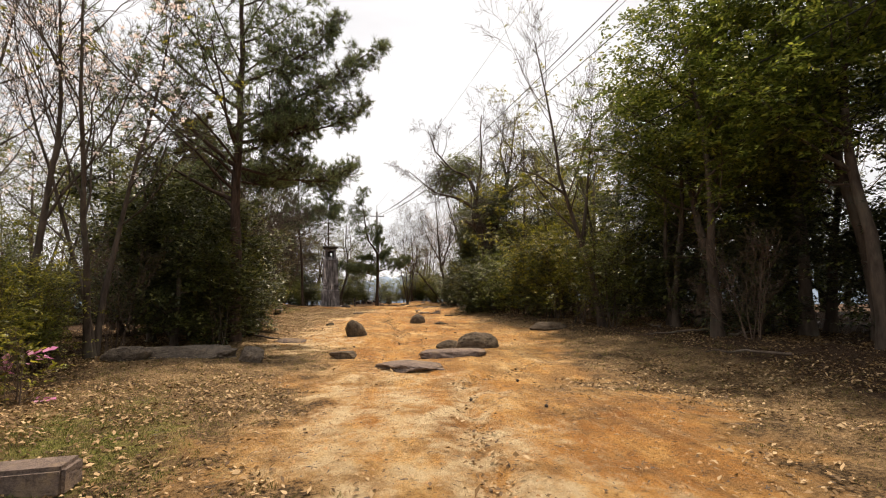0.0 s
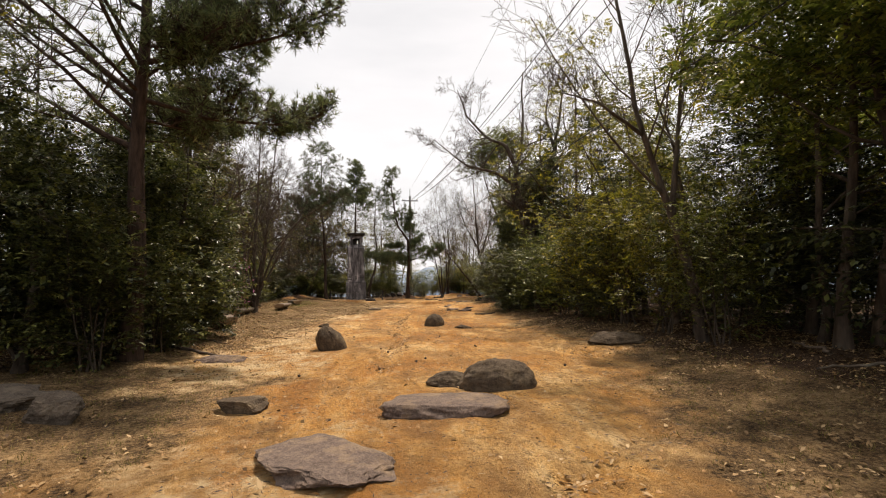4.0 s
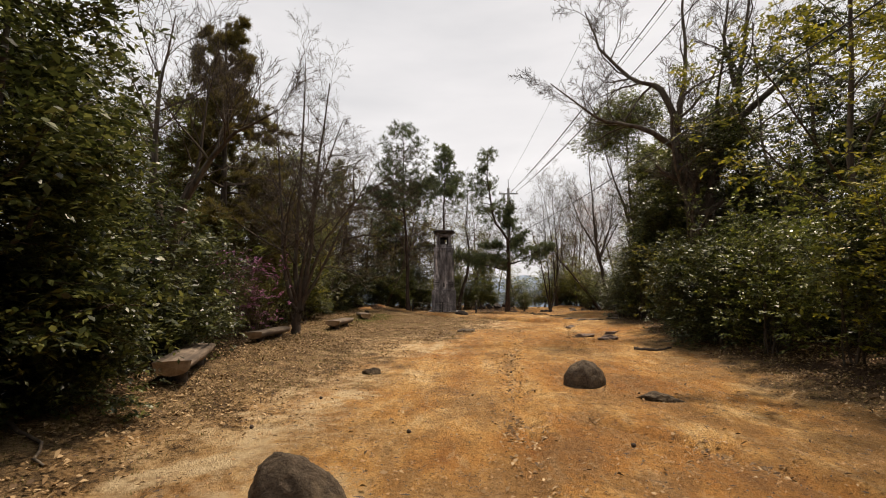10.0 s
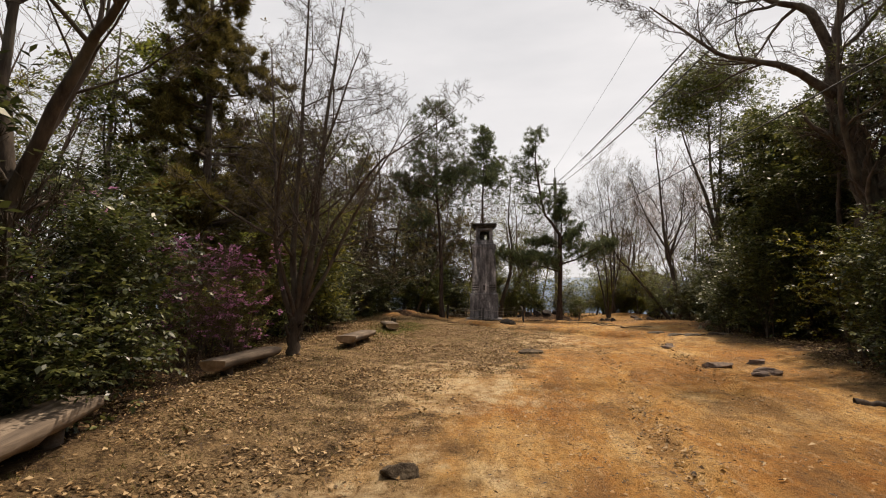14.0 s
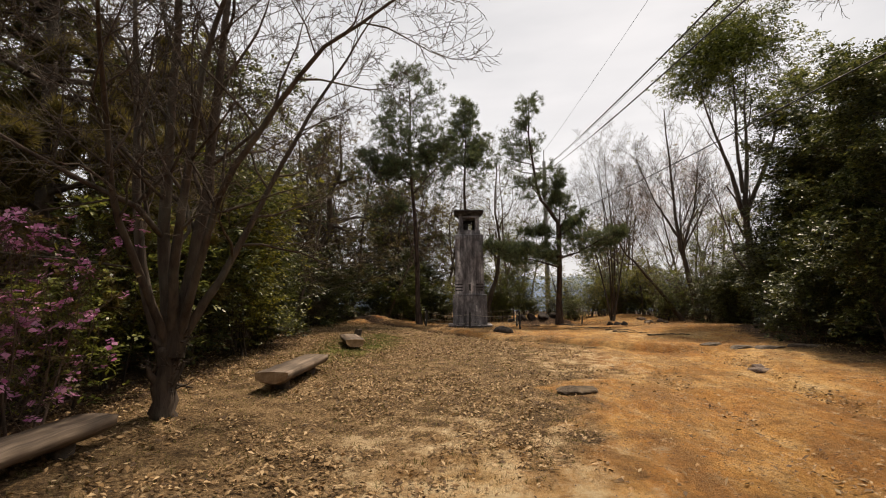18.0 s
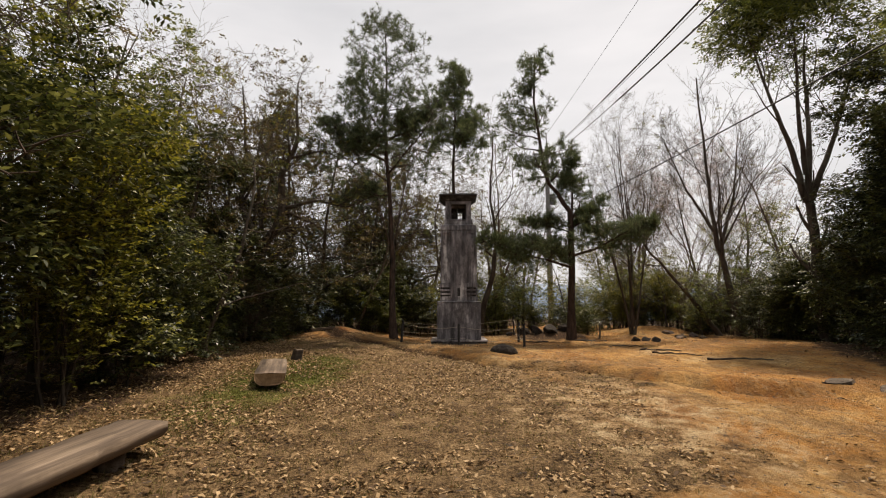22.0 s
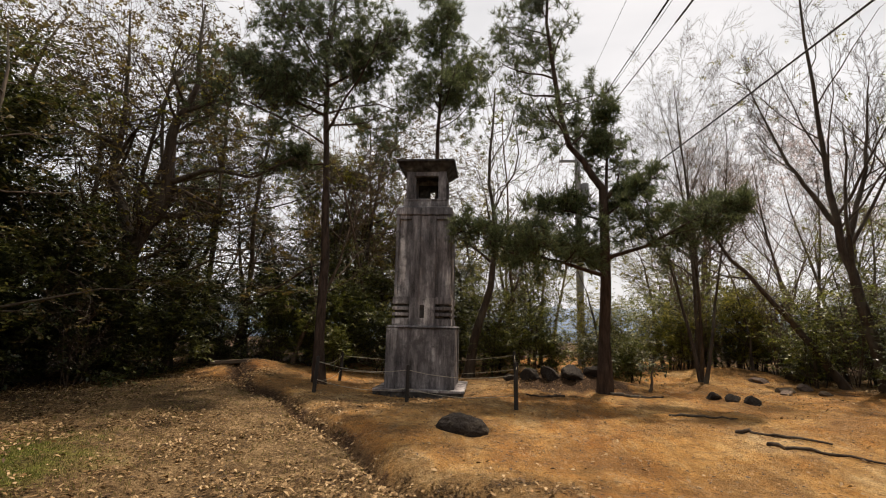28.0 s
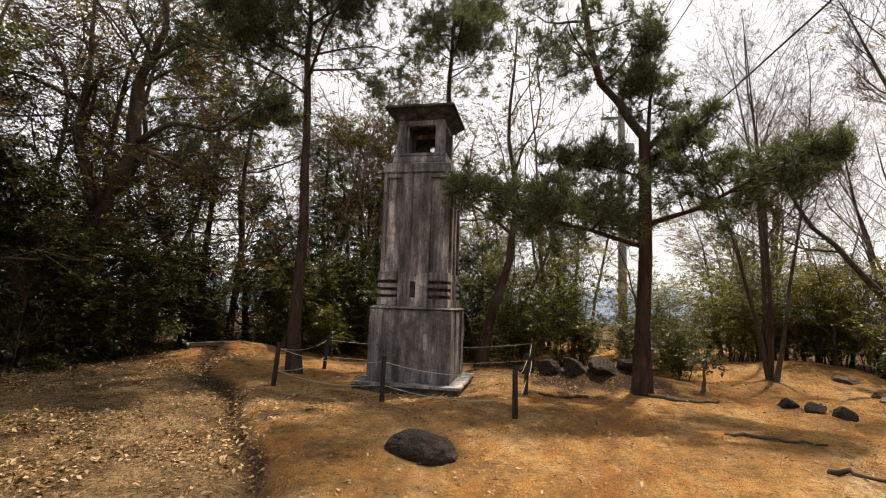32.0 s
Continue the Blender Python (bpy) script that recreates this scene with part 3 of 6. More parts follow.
BROAD = dict(shoots=(11, 6, 3), clear=0.25, angle=(35, 65), spread=0.42, cone=0.45, wander=0.16, lift=0.05, thin=0.006)
BARE = dict(shoots=(10, 6, 4), clear=0.3, angle=(22, 50), spread=0.5, cone=0.4, wander=0.13, lift=0.09, thin=0.005)
PINE = dict(shoots=(22, 6, 4), clear=0.42, angle=(70, 95), spread=0.27, cone=0.6, wander=0.1, lift=0.04, thin=0.008, flat=0.12)
SHRUB = dict(sides=4, steps=3, shoots=(7, 4), clear=0.08, angle=(25, 70), spread=0.55, cone=0.3, wander=0.2, lift=0.08, thin=0.004)
CEDAR = dict(shoots=(56, 6), clear=0.08, angle=(60, 85), spread=0.24, cone=0.8, wander=0.08, lift=0.05, thin=0.008, flat=-0.05)


def make_tree(name, label, category, seed, height, radius, form, levels, bark, crown=None, lines=None, stems=1, lean=(0, 0), wander=0.05, group="", masses=None, flowers=None):
    """A tree with its trunk, branches and crown. crown: (kind, count, size, droop, spread, material). lines: trunk lines given by hand."""
    rng = np.random.default_rng(seed)
    root = thing(name, label, category, group=group)
    tips = []
    twigs = Wood()
    for k in range(len(lines) if lines else stems):
        trunk = Wood()
        if lines:
            pts, r0 = np.array(lines[k][0], float), lines[k][1]
            fine = np.linspace(0, len(pts) - 1, 14)
            pts = np.stack([np.interp(fine, range(len(pts)), pts[:, c]) for c in range(3)], 1) + rng.normal(0, r0 * 0.12, (14, 3))
        else:
            r0 = radius * (1.0 if stems == 1 else rng.uniform(0.7, 1.0))
            way = np.array([lean[0], lean[1], 1.0])
            if stems > 1:
                way = way + np.array([math.cos(k * 2.4 + seed), math.sin(k * 2.4 + seed), 0]) * rng.uniform(0.12, 0.3)
            pts = bend(rng, (0.12 * rng.normal() * (stems > 1), 0.12 * rng.normal() * (stems > 1), -0.15), way / np.linalg.norm(way), height * rng.uniform(0.9, 1.05), 11, wander, 0.03)
        n = len(pts)
        forked = lines and k == 0 and len(lines) > 1 and pts[-1][2] < 1.35 * max(q[0][0][2] for q in lines[1:])
        rr = r0 * (1 - (0.38 if forked else 0.86) * np.linspace(0, 1, n) ** 0.85)
        if pts[0][2] < 0.1:
            rr[0] *= 1.45
        trunk.tube(pts, rr, 5 if r0 < 0.045 else 9)
        trunk.build("trunk", bark, root)
        own = dict(form, spread=lines[k][2], clear=0.2) if lines and len(lines[k]) > 2 else form
        grow(rng, twigs, tips, pts, rr, 0, levels, own)
    twigs.build("branch_system", bark, root)
    if crown:
        kind, count, size, droop, spread, mat = crown
        if kind == "needle":
            v, f = needles(rng, tips, count, 16, size, droop)
        else:
            v, f = leaves(rng, tips, count, size, droop, spread)
        mesh_object("crown", v, f, mat, root)
    if masses:
        clumps, count, size, mat = masses
        mesh_object("foliage", *clump_leaves(rng, clumps, count, size), mat, root)
    if flowers:
        count, size, mat = flowers
        mesh_object("blossom", *leaves(rng, tips, count, size, 0.0, 0.07, 0.9), mat, root)
    return root


placed = {}


def plant(proto, x, y, turn=0.0, size=1.0, sink=0.05):
    """Sets a plant down: the model itself the first time, copies after that."""
    at = (x, y, on_ground(x, y, sink))
    if proto.name not in placed:
        placed[proto.name] = True
        proto.matrix_basis = Matrix.Translation(at) @ Matrix.Rotation(radians(turn), 4, "Z")
        return proto
    return copy_thing(proto, Matrix.Translation(at) @ Matrix.Rotation(radians(turn), 4, "Z") @ Matrix.Scale(size, 4))


# ---- distance ----
def ridge(name, radius, top, seed, mat):
    """A far range of hills behind the valley, as a bent sheet of slopes."""
    a = np.radians(np.linspace(-80, 80, 180))
    rows = []
    for k, h in enumerate((-30.0, 0.35, 0.7, 1.0)):
        r = radius * (1 + 0.06 * k)
        height = top * (0.55 + 0.5 * value_noise(a * 5, a * 0 + seed, seed) + 0.35 * value_noise(a * 17, a * 0, seed + 3) + 0.1 * value_noise(a * 60, a * 0, seed + 5))
        z = np.full(a.shape, -30.0) if k == 0 else height * h
        rows.append(np.stack([np.sin(a) * r, np.cos(a) * r, z], -1))
    v = np.array(rows)
    i = np.arange(v.shape[0] * v.shape[1]).reshape(v.shape[:2])
    ob = mesh_object(name, v.reshape(-1, 3), np.stack([i[:-1, :-1], i[:-1, 1:], i[1:, 1:], i[1:, :-1]], -1).reshape(-1, 4), mat, smooth=True)
    return tagged(ob, "hazy blue wooded hills beyond the valley", "hills", kind="structure")


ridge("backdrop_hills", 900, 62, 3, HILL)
# the farther range is paler: more haze put into its colour
ridge("backdrop_far_hills", 1700, 120, 8, plain("farther_hill_hazed", (0.3, 0.36, 0.44), 1.0, 0.0, 0.004))


# ---- tower ----
def block(x0, x1, y0, y1, z0, z1, bevel=0.015, bm=None):
    bm = bm or bmesh.new()
    made = bmesh.ops.create_cube(bm, size=1.0)["verts"]
    for v in made:
        v.co = Vector(((x0 + x1) / 2 + v.co.x * (x1 - x0), (y0 + y1) / 2 + v.co.y * (y1 - y0), (z0 + z1) / 2 + v.co.z * (z1 - z0)))
    if bevel:
        bmesh.ops.bevel(bm, geom=list({e for v in made for e in v.link_edges}), offset=bevel, segments=2, affect="EDGES")
    return bm


def frustum(half0, half1, z0, z1, bevel=0.02):
    bm = block(-half0, half0, -half0, half0, z0, z1, 0)
    for v in bm.verts:
        if v.co.z > (z0 + z1) / 2:
            v.co.x *= half1 / half0
            v.co.y *= half1 / half0
    if bevel:
        bmesh.ops.bevel(bm, geom=bm.edges[:], offset=bevel, segments=2, affect="EDGES")
    return bm


TOWER = (1.0, 47.32, 0.49)
tower = thing("lantern_tower", "tall grey concrete lantern tower with black streaks and square slab", "tower", TOWER)


def rough_slab(half, z0, z1, seed):
    """A square slab with crumbled sides."""
    bm = frustum(half, half, z0, z1, 0)
    bmesh.ops.subdivide_edges(bm, edges=bm.edges[:], cuts=9, use_grid_fill=True)
    off = Vector((seed * 3.1, seed * 1.7, 0))
    for v in bm.verts:
        k = 0.035 if v.co.z < z1 - 0.01 else 0.014
        v.co += Vector((noise.noise(v.co * 7 + off), noise.noise(v.co * 7 - off), 0.25 * noise.noise(v.co * 5 + off))) * k
    return bm


part("slab", rough_slab(1.03, -0.3, 0.17, 1), CONCRETE_DARK, tower, "dark crumbling concrete foot slab")
part("slab_top", rough_slab(1.045, 0.175, 0.222, 2), CONCRETE_PALE, tower, "pale worn rim of the foot slab")
part("plinth", frustum(0.79, 0.775, 0.215, 1.64), CONCRETE, tower)
part("plinth_ledge", frustum(0.83, 0.78, 1.635, 1.68, 0.012), CONCRETE, tower)
part("shaft", frustum(0.635, 0.60, 1.68, 4.46), CONCRETE, tower)
part("shaft_head", frustum(0.70, 0.69, 4.40, 4.60, 0.02), CONCRETE, tower)
part("shaft_cap", frustum(0.66, 0.56, 4.595, 4.66, 0.012), CONCRETE, tower)
part("collar", frustum(0.565, 0.545, 4.655, 4.80, 0.015), CONCRETE, tower)
part("sill", block(-0.55, 0.55, -0.55, 0.55, 4.795, 4.86, 0.012), CONCRETE, tower)
for k in range(4):
    q = Matrix.Rotation(k * math.pi / 2, 4, "Z")

    def faced(name, bm, mat=CONCRETE):
        bmesh.ops.transform(bm, matrix=q, verts=bm.verts)
        return part(name, bm, mat, tower)

    faced("corner_strip", block(-0.815, -0.54, -0.815, -0.76, 0.217, 1.615, 0.012))
    faced("corner_strip", block(0.50, 0.758, -0.815, -0.76, 0.217, 1.615, 0.012))
    faced("plinth_panel", block(-0.18, 0.2, -0.803, -0.76, 0.217, 1.60, 0.01))
    faced("rib", block(-0.31, -0.075, -0.685, -0.58, 2.36, 4.40, 0.018))
    faced("rib", block(0.075, 0.31, -0.685, -0.58, 2.36, 4.40, 0.018))
    faced("rib_core", block(-0.075, 0.075, -0.655, -0.58, 2.36, 4.40, 0.012))
    faced("rib_foot", block(-0.31, -0.115, -0.70, -0.60, 1.68, 2.36, 0.012))
    faced("rib_foot", block(0.115, 0.31, -0.70, -0.60, 1.68, 2.36, 0.012))
    faced("slot_frame", block(-0.115, 0.115, -0.685, -0.60, 2.18, 2.36, 0.008))
    faced("slot_frame", block(-0.115, 0.115, -0.685, -0.60, 1.68, 1.86, 0.008))
    faced("slot_frame", block(-0.115, -0.055, -0.683, -0.60, 1.86, 2.18, 0.006))
    faced("slot_frame", block(0.055, 0.115, -0.683, -0.60, 1.86, 2.18, 0.006))
    # dark backing: the shade of the slot's hollow put into its colour
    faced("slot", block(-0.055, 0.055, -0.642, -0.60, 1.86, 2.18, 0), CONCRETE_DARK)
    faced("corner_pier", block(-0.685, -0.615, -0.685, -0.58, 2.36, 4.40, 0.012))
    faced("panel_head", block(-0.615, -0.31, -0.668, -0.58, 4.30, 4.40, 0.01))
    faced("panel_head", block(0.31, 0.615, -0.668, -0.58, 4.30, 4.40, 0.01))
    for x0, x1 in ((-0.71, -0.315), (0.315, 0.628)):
        # added dark panel behind the slats paints the shade between them
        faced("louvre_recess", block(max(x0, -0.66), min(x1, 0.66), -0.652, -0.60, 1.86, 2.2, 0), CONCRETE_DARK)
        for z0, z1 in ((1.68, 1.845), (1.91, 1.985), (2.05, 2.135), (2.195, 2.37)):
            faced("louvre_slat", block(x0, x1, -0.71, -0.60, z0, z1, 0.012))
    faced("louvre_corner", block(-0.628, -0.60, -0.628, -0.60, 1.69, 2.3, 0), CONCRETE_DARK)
    faced("lantern_post", block(-0.50, -0.31, -0.50, -0.31, 4.86, 5.60, 0.015))
    faced("post_fillet", block(-0.315, -0.27, -0.44, -0.38, 4.86, 5.50, 0.008))
    faced("lintel", block(-0.315, 0.315, -0.49, -0.37, 5.47, 5.60, 0.01))
part("eave", frustum(0.505, 0.72, 5.58, 5.79, 0.008), CONCRETE_DARK, tower, "dark flared underside of the roof")
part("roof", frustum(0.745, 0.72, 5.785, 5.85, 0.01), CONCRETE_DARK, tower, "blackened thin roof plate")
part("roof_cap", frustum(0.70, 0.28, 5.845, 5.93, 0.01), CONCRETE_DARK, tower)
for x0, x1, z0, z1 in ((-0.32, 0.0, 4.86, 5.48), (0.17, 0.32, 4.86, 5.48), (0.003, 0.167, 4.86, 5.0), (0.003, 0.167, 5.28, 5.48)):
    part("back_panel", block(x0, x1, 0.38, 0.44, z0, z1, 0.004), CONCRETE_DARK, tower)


tower.scale = (1.0, 1.0, 0.988)


# ---- rope fence round the tower ----
def tube_part(name, pts, radius, mat, parent, sides=6, label=""):
    w = Wood()
    w.tube(pts, np.full(len(pts), radius), sides)
    ob = w.build(name, mat, parent)
    if label:
        ob["label"] = label
    return ob


POSTS = [(-1.25, 47.75), (-1.02, 45.2), (0.95, 45.15), (3.12, 44.65), (3.22, 46.7), (3.32, 48.6)]
fence = thing("rope_fence", "low fence of dark round posts with two slack pale ropes", "fence")
heads = []
for k, (x, y) in enumerate(POSTS):
    z = on_ground(x, y)
    lean = Matrix.Rotation(radians((3.5, 4.5, 0.8, -0.6, 2.0, -2.5)[k]), 4, "Y")
    bm = bmesh.new()
    bmesh.ops.create_cone(bm, cap_ends=True, segments=12, radius1=0.042, radius2=0.039, depth=0.92)
    bmesh.ops.translate(bm, vec=(0, 0, 0.28), verts=bm.verts)
    bmesh.ops.bevel(bm, geom=[e for e in bm.edges if all(v.co.z > 0.7 for v in e.verts)], offset=0.008, segments=2, affect="EDGES")
    post = part("post", bm, POST, fence)
    post.matrix_basis = Matrix.Translation((x, y, z)) @ lean
    heads.append([Vector((x, y, z)) + (lean @ Vector((0, 0, h))) for h in (0.64, 0.27)])
for a, b in zip(heads, heads[1:]):
    for p, q in zip(a, b):
        pts = [p.lerp(q, s) - Vector((0, 0, 0.11 * 4 * s * (1 - s))) for s in np.linspace(0, 1, 13)]
        tube_part("rope", [tuple(v) for v in pts], 0.0058, ROPE, fence, 6)
for p, q in ((heads[0], heads[5]),):
    for u, v in zip(p, q):
        pts = [u.lerp(v, s) + Vector((0, 1.6 * 4 * s * (1 - s) * 0.5, -0.2 * 4 * s * (1 - s))) for s in np.linspace(0, 1, 15)]
        tube_part("rope", [tuple(w) for w in pts], 0.0058, ROPE, fence, 6)


# ---- benches ----
def log_bench(near, far, top, width, seed, label):
    """A split log, flat side up, on two short stumps."""
    rng = np.random.default_rng(seed)
    a, b = Vector((*near, 0)), Vector((*far, 0))
    d = (b - a).normalized()
    length = (b - a).length
    turn = math.atan2(d.y, d.x) - math.pi / 2
    z0 = on_ground(*(((a + b) / 2).xy))
    bench = thing("log_bench", label, "bench", (near[0], near[1], z0), "log benches along the clearing")
    bench.matrix_basis = Matrix.Translation((near[0], near[1], z0)) @ Matrix.Rotation(turn, 4, "Z")
    h = top - z0
    n, m = 15, 11
    v = []
    for i in range(n):
        y = length * i / (n - 1)
        w = width * (1 + 0.035 * rng.normal()) / 2
        deep = width * 0.4 * (1 + 0.05 * rng.normal())
        for j in range(m):
            t = math.pi * j / (m - 1)
            v.append((-math.cos(t) * w, y + 0.02 * rng.normal() * (i in (0, n - 1)), h - 0.012 - math.sin(t) ** 0.62 * deep + 0.004 * rng.normal()))
        v.append((0, y, h + 0.002 * rng.normal()))
    k = m + 1
    f = [(i * k + j, i * k + (j + 1) % k, (i + 1) * k + (j + 1) % k, (i + 1) * k + j) for i in range(n - 1) for j in range(k)]
    mesh_object("seat", v, f, WOOD_TOP, bench)
    for i in (0, n - 1):
        bm = bmesh.new()
        face = [bm.verts.new(v[i * k + j]) for j in range(k)]
        bm.faces.new(face if i else face[::-1])
        part("cut_end", bm, WOOD_END, bench, "pale sawn log end")
    for y in (length * 0.2, length * 0.8):
        leg = Wood()
        leg.tube([(0, y, -0.12), (0.01, y, 0.05), (0, y, max(0.1, h - width * 0.34))], [width * 0.27, width * 0.24, width * 0.27], 12)
        leg.build("stump_leg", WOOD_LEG, bench)
    return bench


log_bench((-2.1, 20.3), (-3.1, 23.0), 0.80, 0.52, 1, "half-log bench with a pinkish cut end by the bushes")
log_bench((-3.24, 25.8), (-3.32, 28.2), 0.82, 0.44, 2, "grey weathered half-log bench before the azalea")
log_bench((-2.47, 30.75), (-2.48, 33.2), 0.86, 0.5, 3, "grey half-log bench standing on leaf-strewn turf")
log_bench((-2.32, 36.25), (-3.02, 38.45), 0.90, 0.5, 4, "half-log bench with a greenish cut end on mossy turf")

plank = thing("fallen_plank", "flat weathered timber plank lying on the bank", "plank", (-4.9, 47.9, on_ground(-4.6, 48.3, -0.03)))
bm = block(-0.15, 0.15, 0, 1.0, 0, 0.09, 0.02)
part("board", bm, WOOD_TOP, plank)
plank.rotation_euler = (radians(3), 0.0, radians(-62))

stump_post = thing("tree_stump", "short cut tree stump in mossy turf", "stump", (-3.05, 40.0, on_ground(-3.05, 40.0)))
w = Wood()
w.tube([(0, 0, -0.1), (0.02, 0, 0.08), (0.06, 0, 0.24)], [0.15, 0.125, 0.115], 14)
w.build("stump_side", WOOD_LEG, stump_post)
bm = bmesh.new()
bmesh.ops.create_circle(bm, cap_ends=True, segments=14, radius=0.115)
bmesh.ops.translate(bm, vec=(0.06, 0, 0.241), verts=bm.verts)
part("stump_top", bm, WOOD_TOP, stump_post)


# ---- stones ----
def boulder(label, x, y, size, seed, mat=STONE, sink=0.3, turn=0.0, top=None, name="boulder", group="", cuts=11, tilt=0.0, worn=1.0):
    """A weathered stone, partly buried, with a few planed sides."""
    rng = np.random.default_rng(seed)
    bm = bmesh.new()
    bmesh.ops.create_icosphere(bm, subdivisions=5 if size[0] > 0.27 else 4, radius=1.0)
    planes = [(Vector(rng.normal(0, 1, 3)).normalized(), rng.uniform(0.5, 0.82)) for _ in range(cuts)]
    off = Vector(rng.uniform(0, 50, 3))
    for v in bm.verts:
        p = v.co.copy()
        for n, d in planes:
            over = p.dot(n) - d
            if over > 0:
                p -= n * over * 0.93
        p *= 1 + worn * (0.035 * noise.noise(p * 19 + off) + 0.14 * noise.noise(p * 1.5 + off) + 0.07 * noise.noise(p * 4 + off) + 0.05 * noise.noise(p * 9 + off))
        if top is not None and p.z > top:
            p.z = top + (p.z - top) * 0.15
        p *= 1.06
        v.co = Vector((p.x * size[0], p.y * size[1], p.z * size[2]))
    ob = part(name, bm, mat)
    ob.matrix_basis = Matrix.Translation((x, y, on_ground(x, y) + size[2] * (1 - 2 * sink))) @ Matrix.Rotation(radians(tilt), 4, "Y") @ Matrix.Rotation(radians(turn), 4, "Z")
    for f in ob.data.polygons:
        f.use_smooth = cuts < 11 or size[2] < 0.16
    return tagged(ob, label, "rock", group)


boulder("dark upright boulder half buried in the path", 1.2, 16.35, (0.285, 0.235, 0.5), 11, sink=0.485, cuts=1, tilt=-27, worn=0.6)
boulder("rounded dark boulder half buried in orange earth", 4.2, 21.3, (0.32, 0.27, 0.38), 12, sink=0.515, cuts=1, tilt=8, worn=0.5)
boulder("flat dark stone level with the path", 5.0, 20.3, (0.3, 0.22, 0.12), 13, sink=0.4, turn=-20)
boulder("large humped grey boulder sunk in the path", 3.82, 11.75, (0.52, 0.4, 0.37), 14, sink=0.51, turn=-8, cuts=2, tilt=5, worn=0.9)
boulder("low rock leaning on the humped boulder", 3.16, 12.0, (0.3, 0.22, 0.17), 64, STONE, 0.45, cuts=4)
boulder("low purplish rock with a rounded back in the path", 2.9, 10.78, (0.74, 0.7, 0.2), 15, STONE_FLAT, 0.475, 40, 0.5, cuts=7)
boulder("flat cracked rock plate with a raised edge", 1.58, 9.25, (0.62, 0.82, 0.18), 16, STONE_FLAT, 0.46, 28, 0.36, cuts=14)
boulder("small wedge of rock rising from the turf", 0.55, 11.1, (0.36, 0.25, 0.17), 17, STONE, 0.4, -30, 0.5)
boulder("long low grey rock along the edge of the wood", -2.5, 11.2, (1.08, 0.38, 0.27), 18, STONE_PALE, 0.4, 4)
boulder("round grey stone at the end of a rock ledge", -1.4, 10.9, (0.28, 0.24, 0.24), 19, STONE_PALE, 0.35)
boulder("low pale stone beside the wood", -3.65, 11.0, (0.45, 0.3, 0.22), 20, STONE_PALE, 0.38)
boulder("flat grey stone flush with the ground", -0.9, 15.1, (0.55, 0.35, 0.1), 21, STONE_FLAT, 0.42)
boulder("low dark stone among dead leaves", 7.5, 15.2, (0.62, 0.4, 0.2), 22, STONE, 0.4)
boulder("small dark stone in pale turf", 0.5, 22.6, (0.2, 0.15, 0.1), 23, STONE, 0.4)
boulder("low dark stone in trodden turf", 2.35, 31.2, (0.32, 0.24, 0.14), 24, STONE, 0.38)
boulder("small flat stone in orange earth", 6.8, 28.4, (0.3, 0.2, 0.1), 26, STONE_FLAT, 0.46)
for k, (x, y, a) in enumerate(((7.45, 37.0, 0.42), (7.95, 36.35, 0.36), (8.5, 36.0, 0.42), (9.15, 35.8, 0.4))):
    boulder("pale flat stone in a low ledge beside the path", x, y, (a, a * 0.5, 0.11), 71 + k, STONE_PALE, 0.42, 15 - 12 * k, 0.35, group="ledge of flat stones")
for k, (x, y, a) in enumerate(((6.2, 29.3, 0.34), (7.1, 29.5, 0.3), (6.5, 28.2, 0.26), (6.8, 33.8, 0.22))):
    boulder("low dark stone at the path's leafy rut", x, y, (a, a * 0.6, 0.12), 76 + k, STONE_FLAT, 0.46, 20 * k, 0.5, group="stones of the rut")
boulder("low flat rock in the path", 6.6, 33.5, (0.35, 0.22, 0.11), 28, STONE_FLAT, 0.46)
boulder("dark humped stone before the tower", 2.22, 42.65, (0.37, 0.25, 0.22), 30, STONE_DARK, 0.5, cuts=3, tilt=4, worn=0.8)
for k, (x, y) in enumerate(((7.75, 47.2), (8.0, 46.75), (8.15, 46.25))):
    boulder("small rough stone set in a row beside the path", x, y, (0.19, 0.14, 0.15), 31 + k, STONE_DARK, 0.42, 40 * k, group="row of small stones")
for k, (x, y, s) in enumerate(((10.0, 48.3, 0.22), (10.3, 48.9, 0.3), (11.1, 49.4, 0.3), (11.0, 48.5, 0.22), (10.6, 50.7, 0.32), (12.0, 51.4, 0.4))):
    boulder("block of grey-brown stone on the bank beside the path", x, y, (s * 0.9, s * 0.7, s * 0.5), 41 + k, STONE if k % 2 else STONE_FLAT, 0.4, 33 * k, group="stones on the bank", cuts=16)
for k, (x, y, s) in enumerate(((3.7, 49.5, 0.34), (4.2, 49.35, 0.4), (4.8, 49.4, 0.42), (5.4, 49.6, 0.38), (3.2, 49.9, 0.28))):
    boulder("dark rounded boulder under the shrubs behind the tower", x, y - 1.0, (s * 0.8, s * 0.65, s * 0.6), 51 + k, STONE_DARK, 0.36, 47 * k, group="boulders behind the tower")
block_stone = thing("cut_stone_block", "squared grey stone block lying in the grass", "stone block", (-2.05, 4.3, on_ground(-2.05, 4.3, 0.05)))
part("stone_body", block(-0.32, 0.3, -0.16, 0.16, 0, 0.22, 0.03), STONE_FLAT, block_stone)
boulder("large pale boulder in the shade of the wood", -6.6, 51.5, (0.6, 0.5, 0.45), 60, STONE_PALE, 0.3)


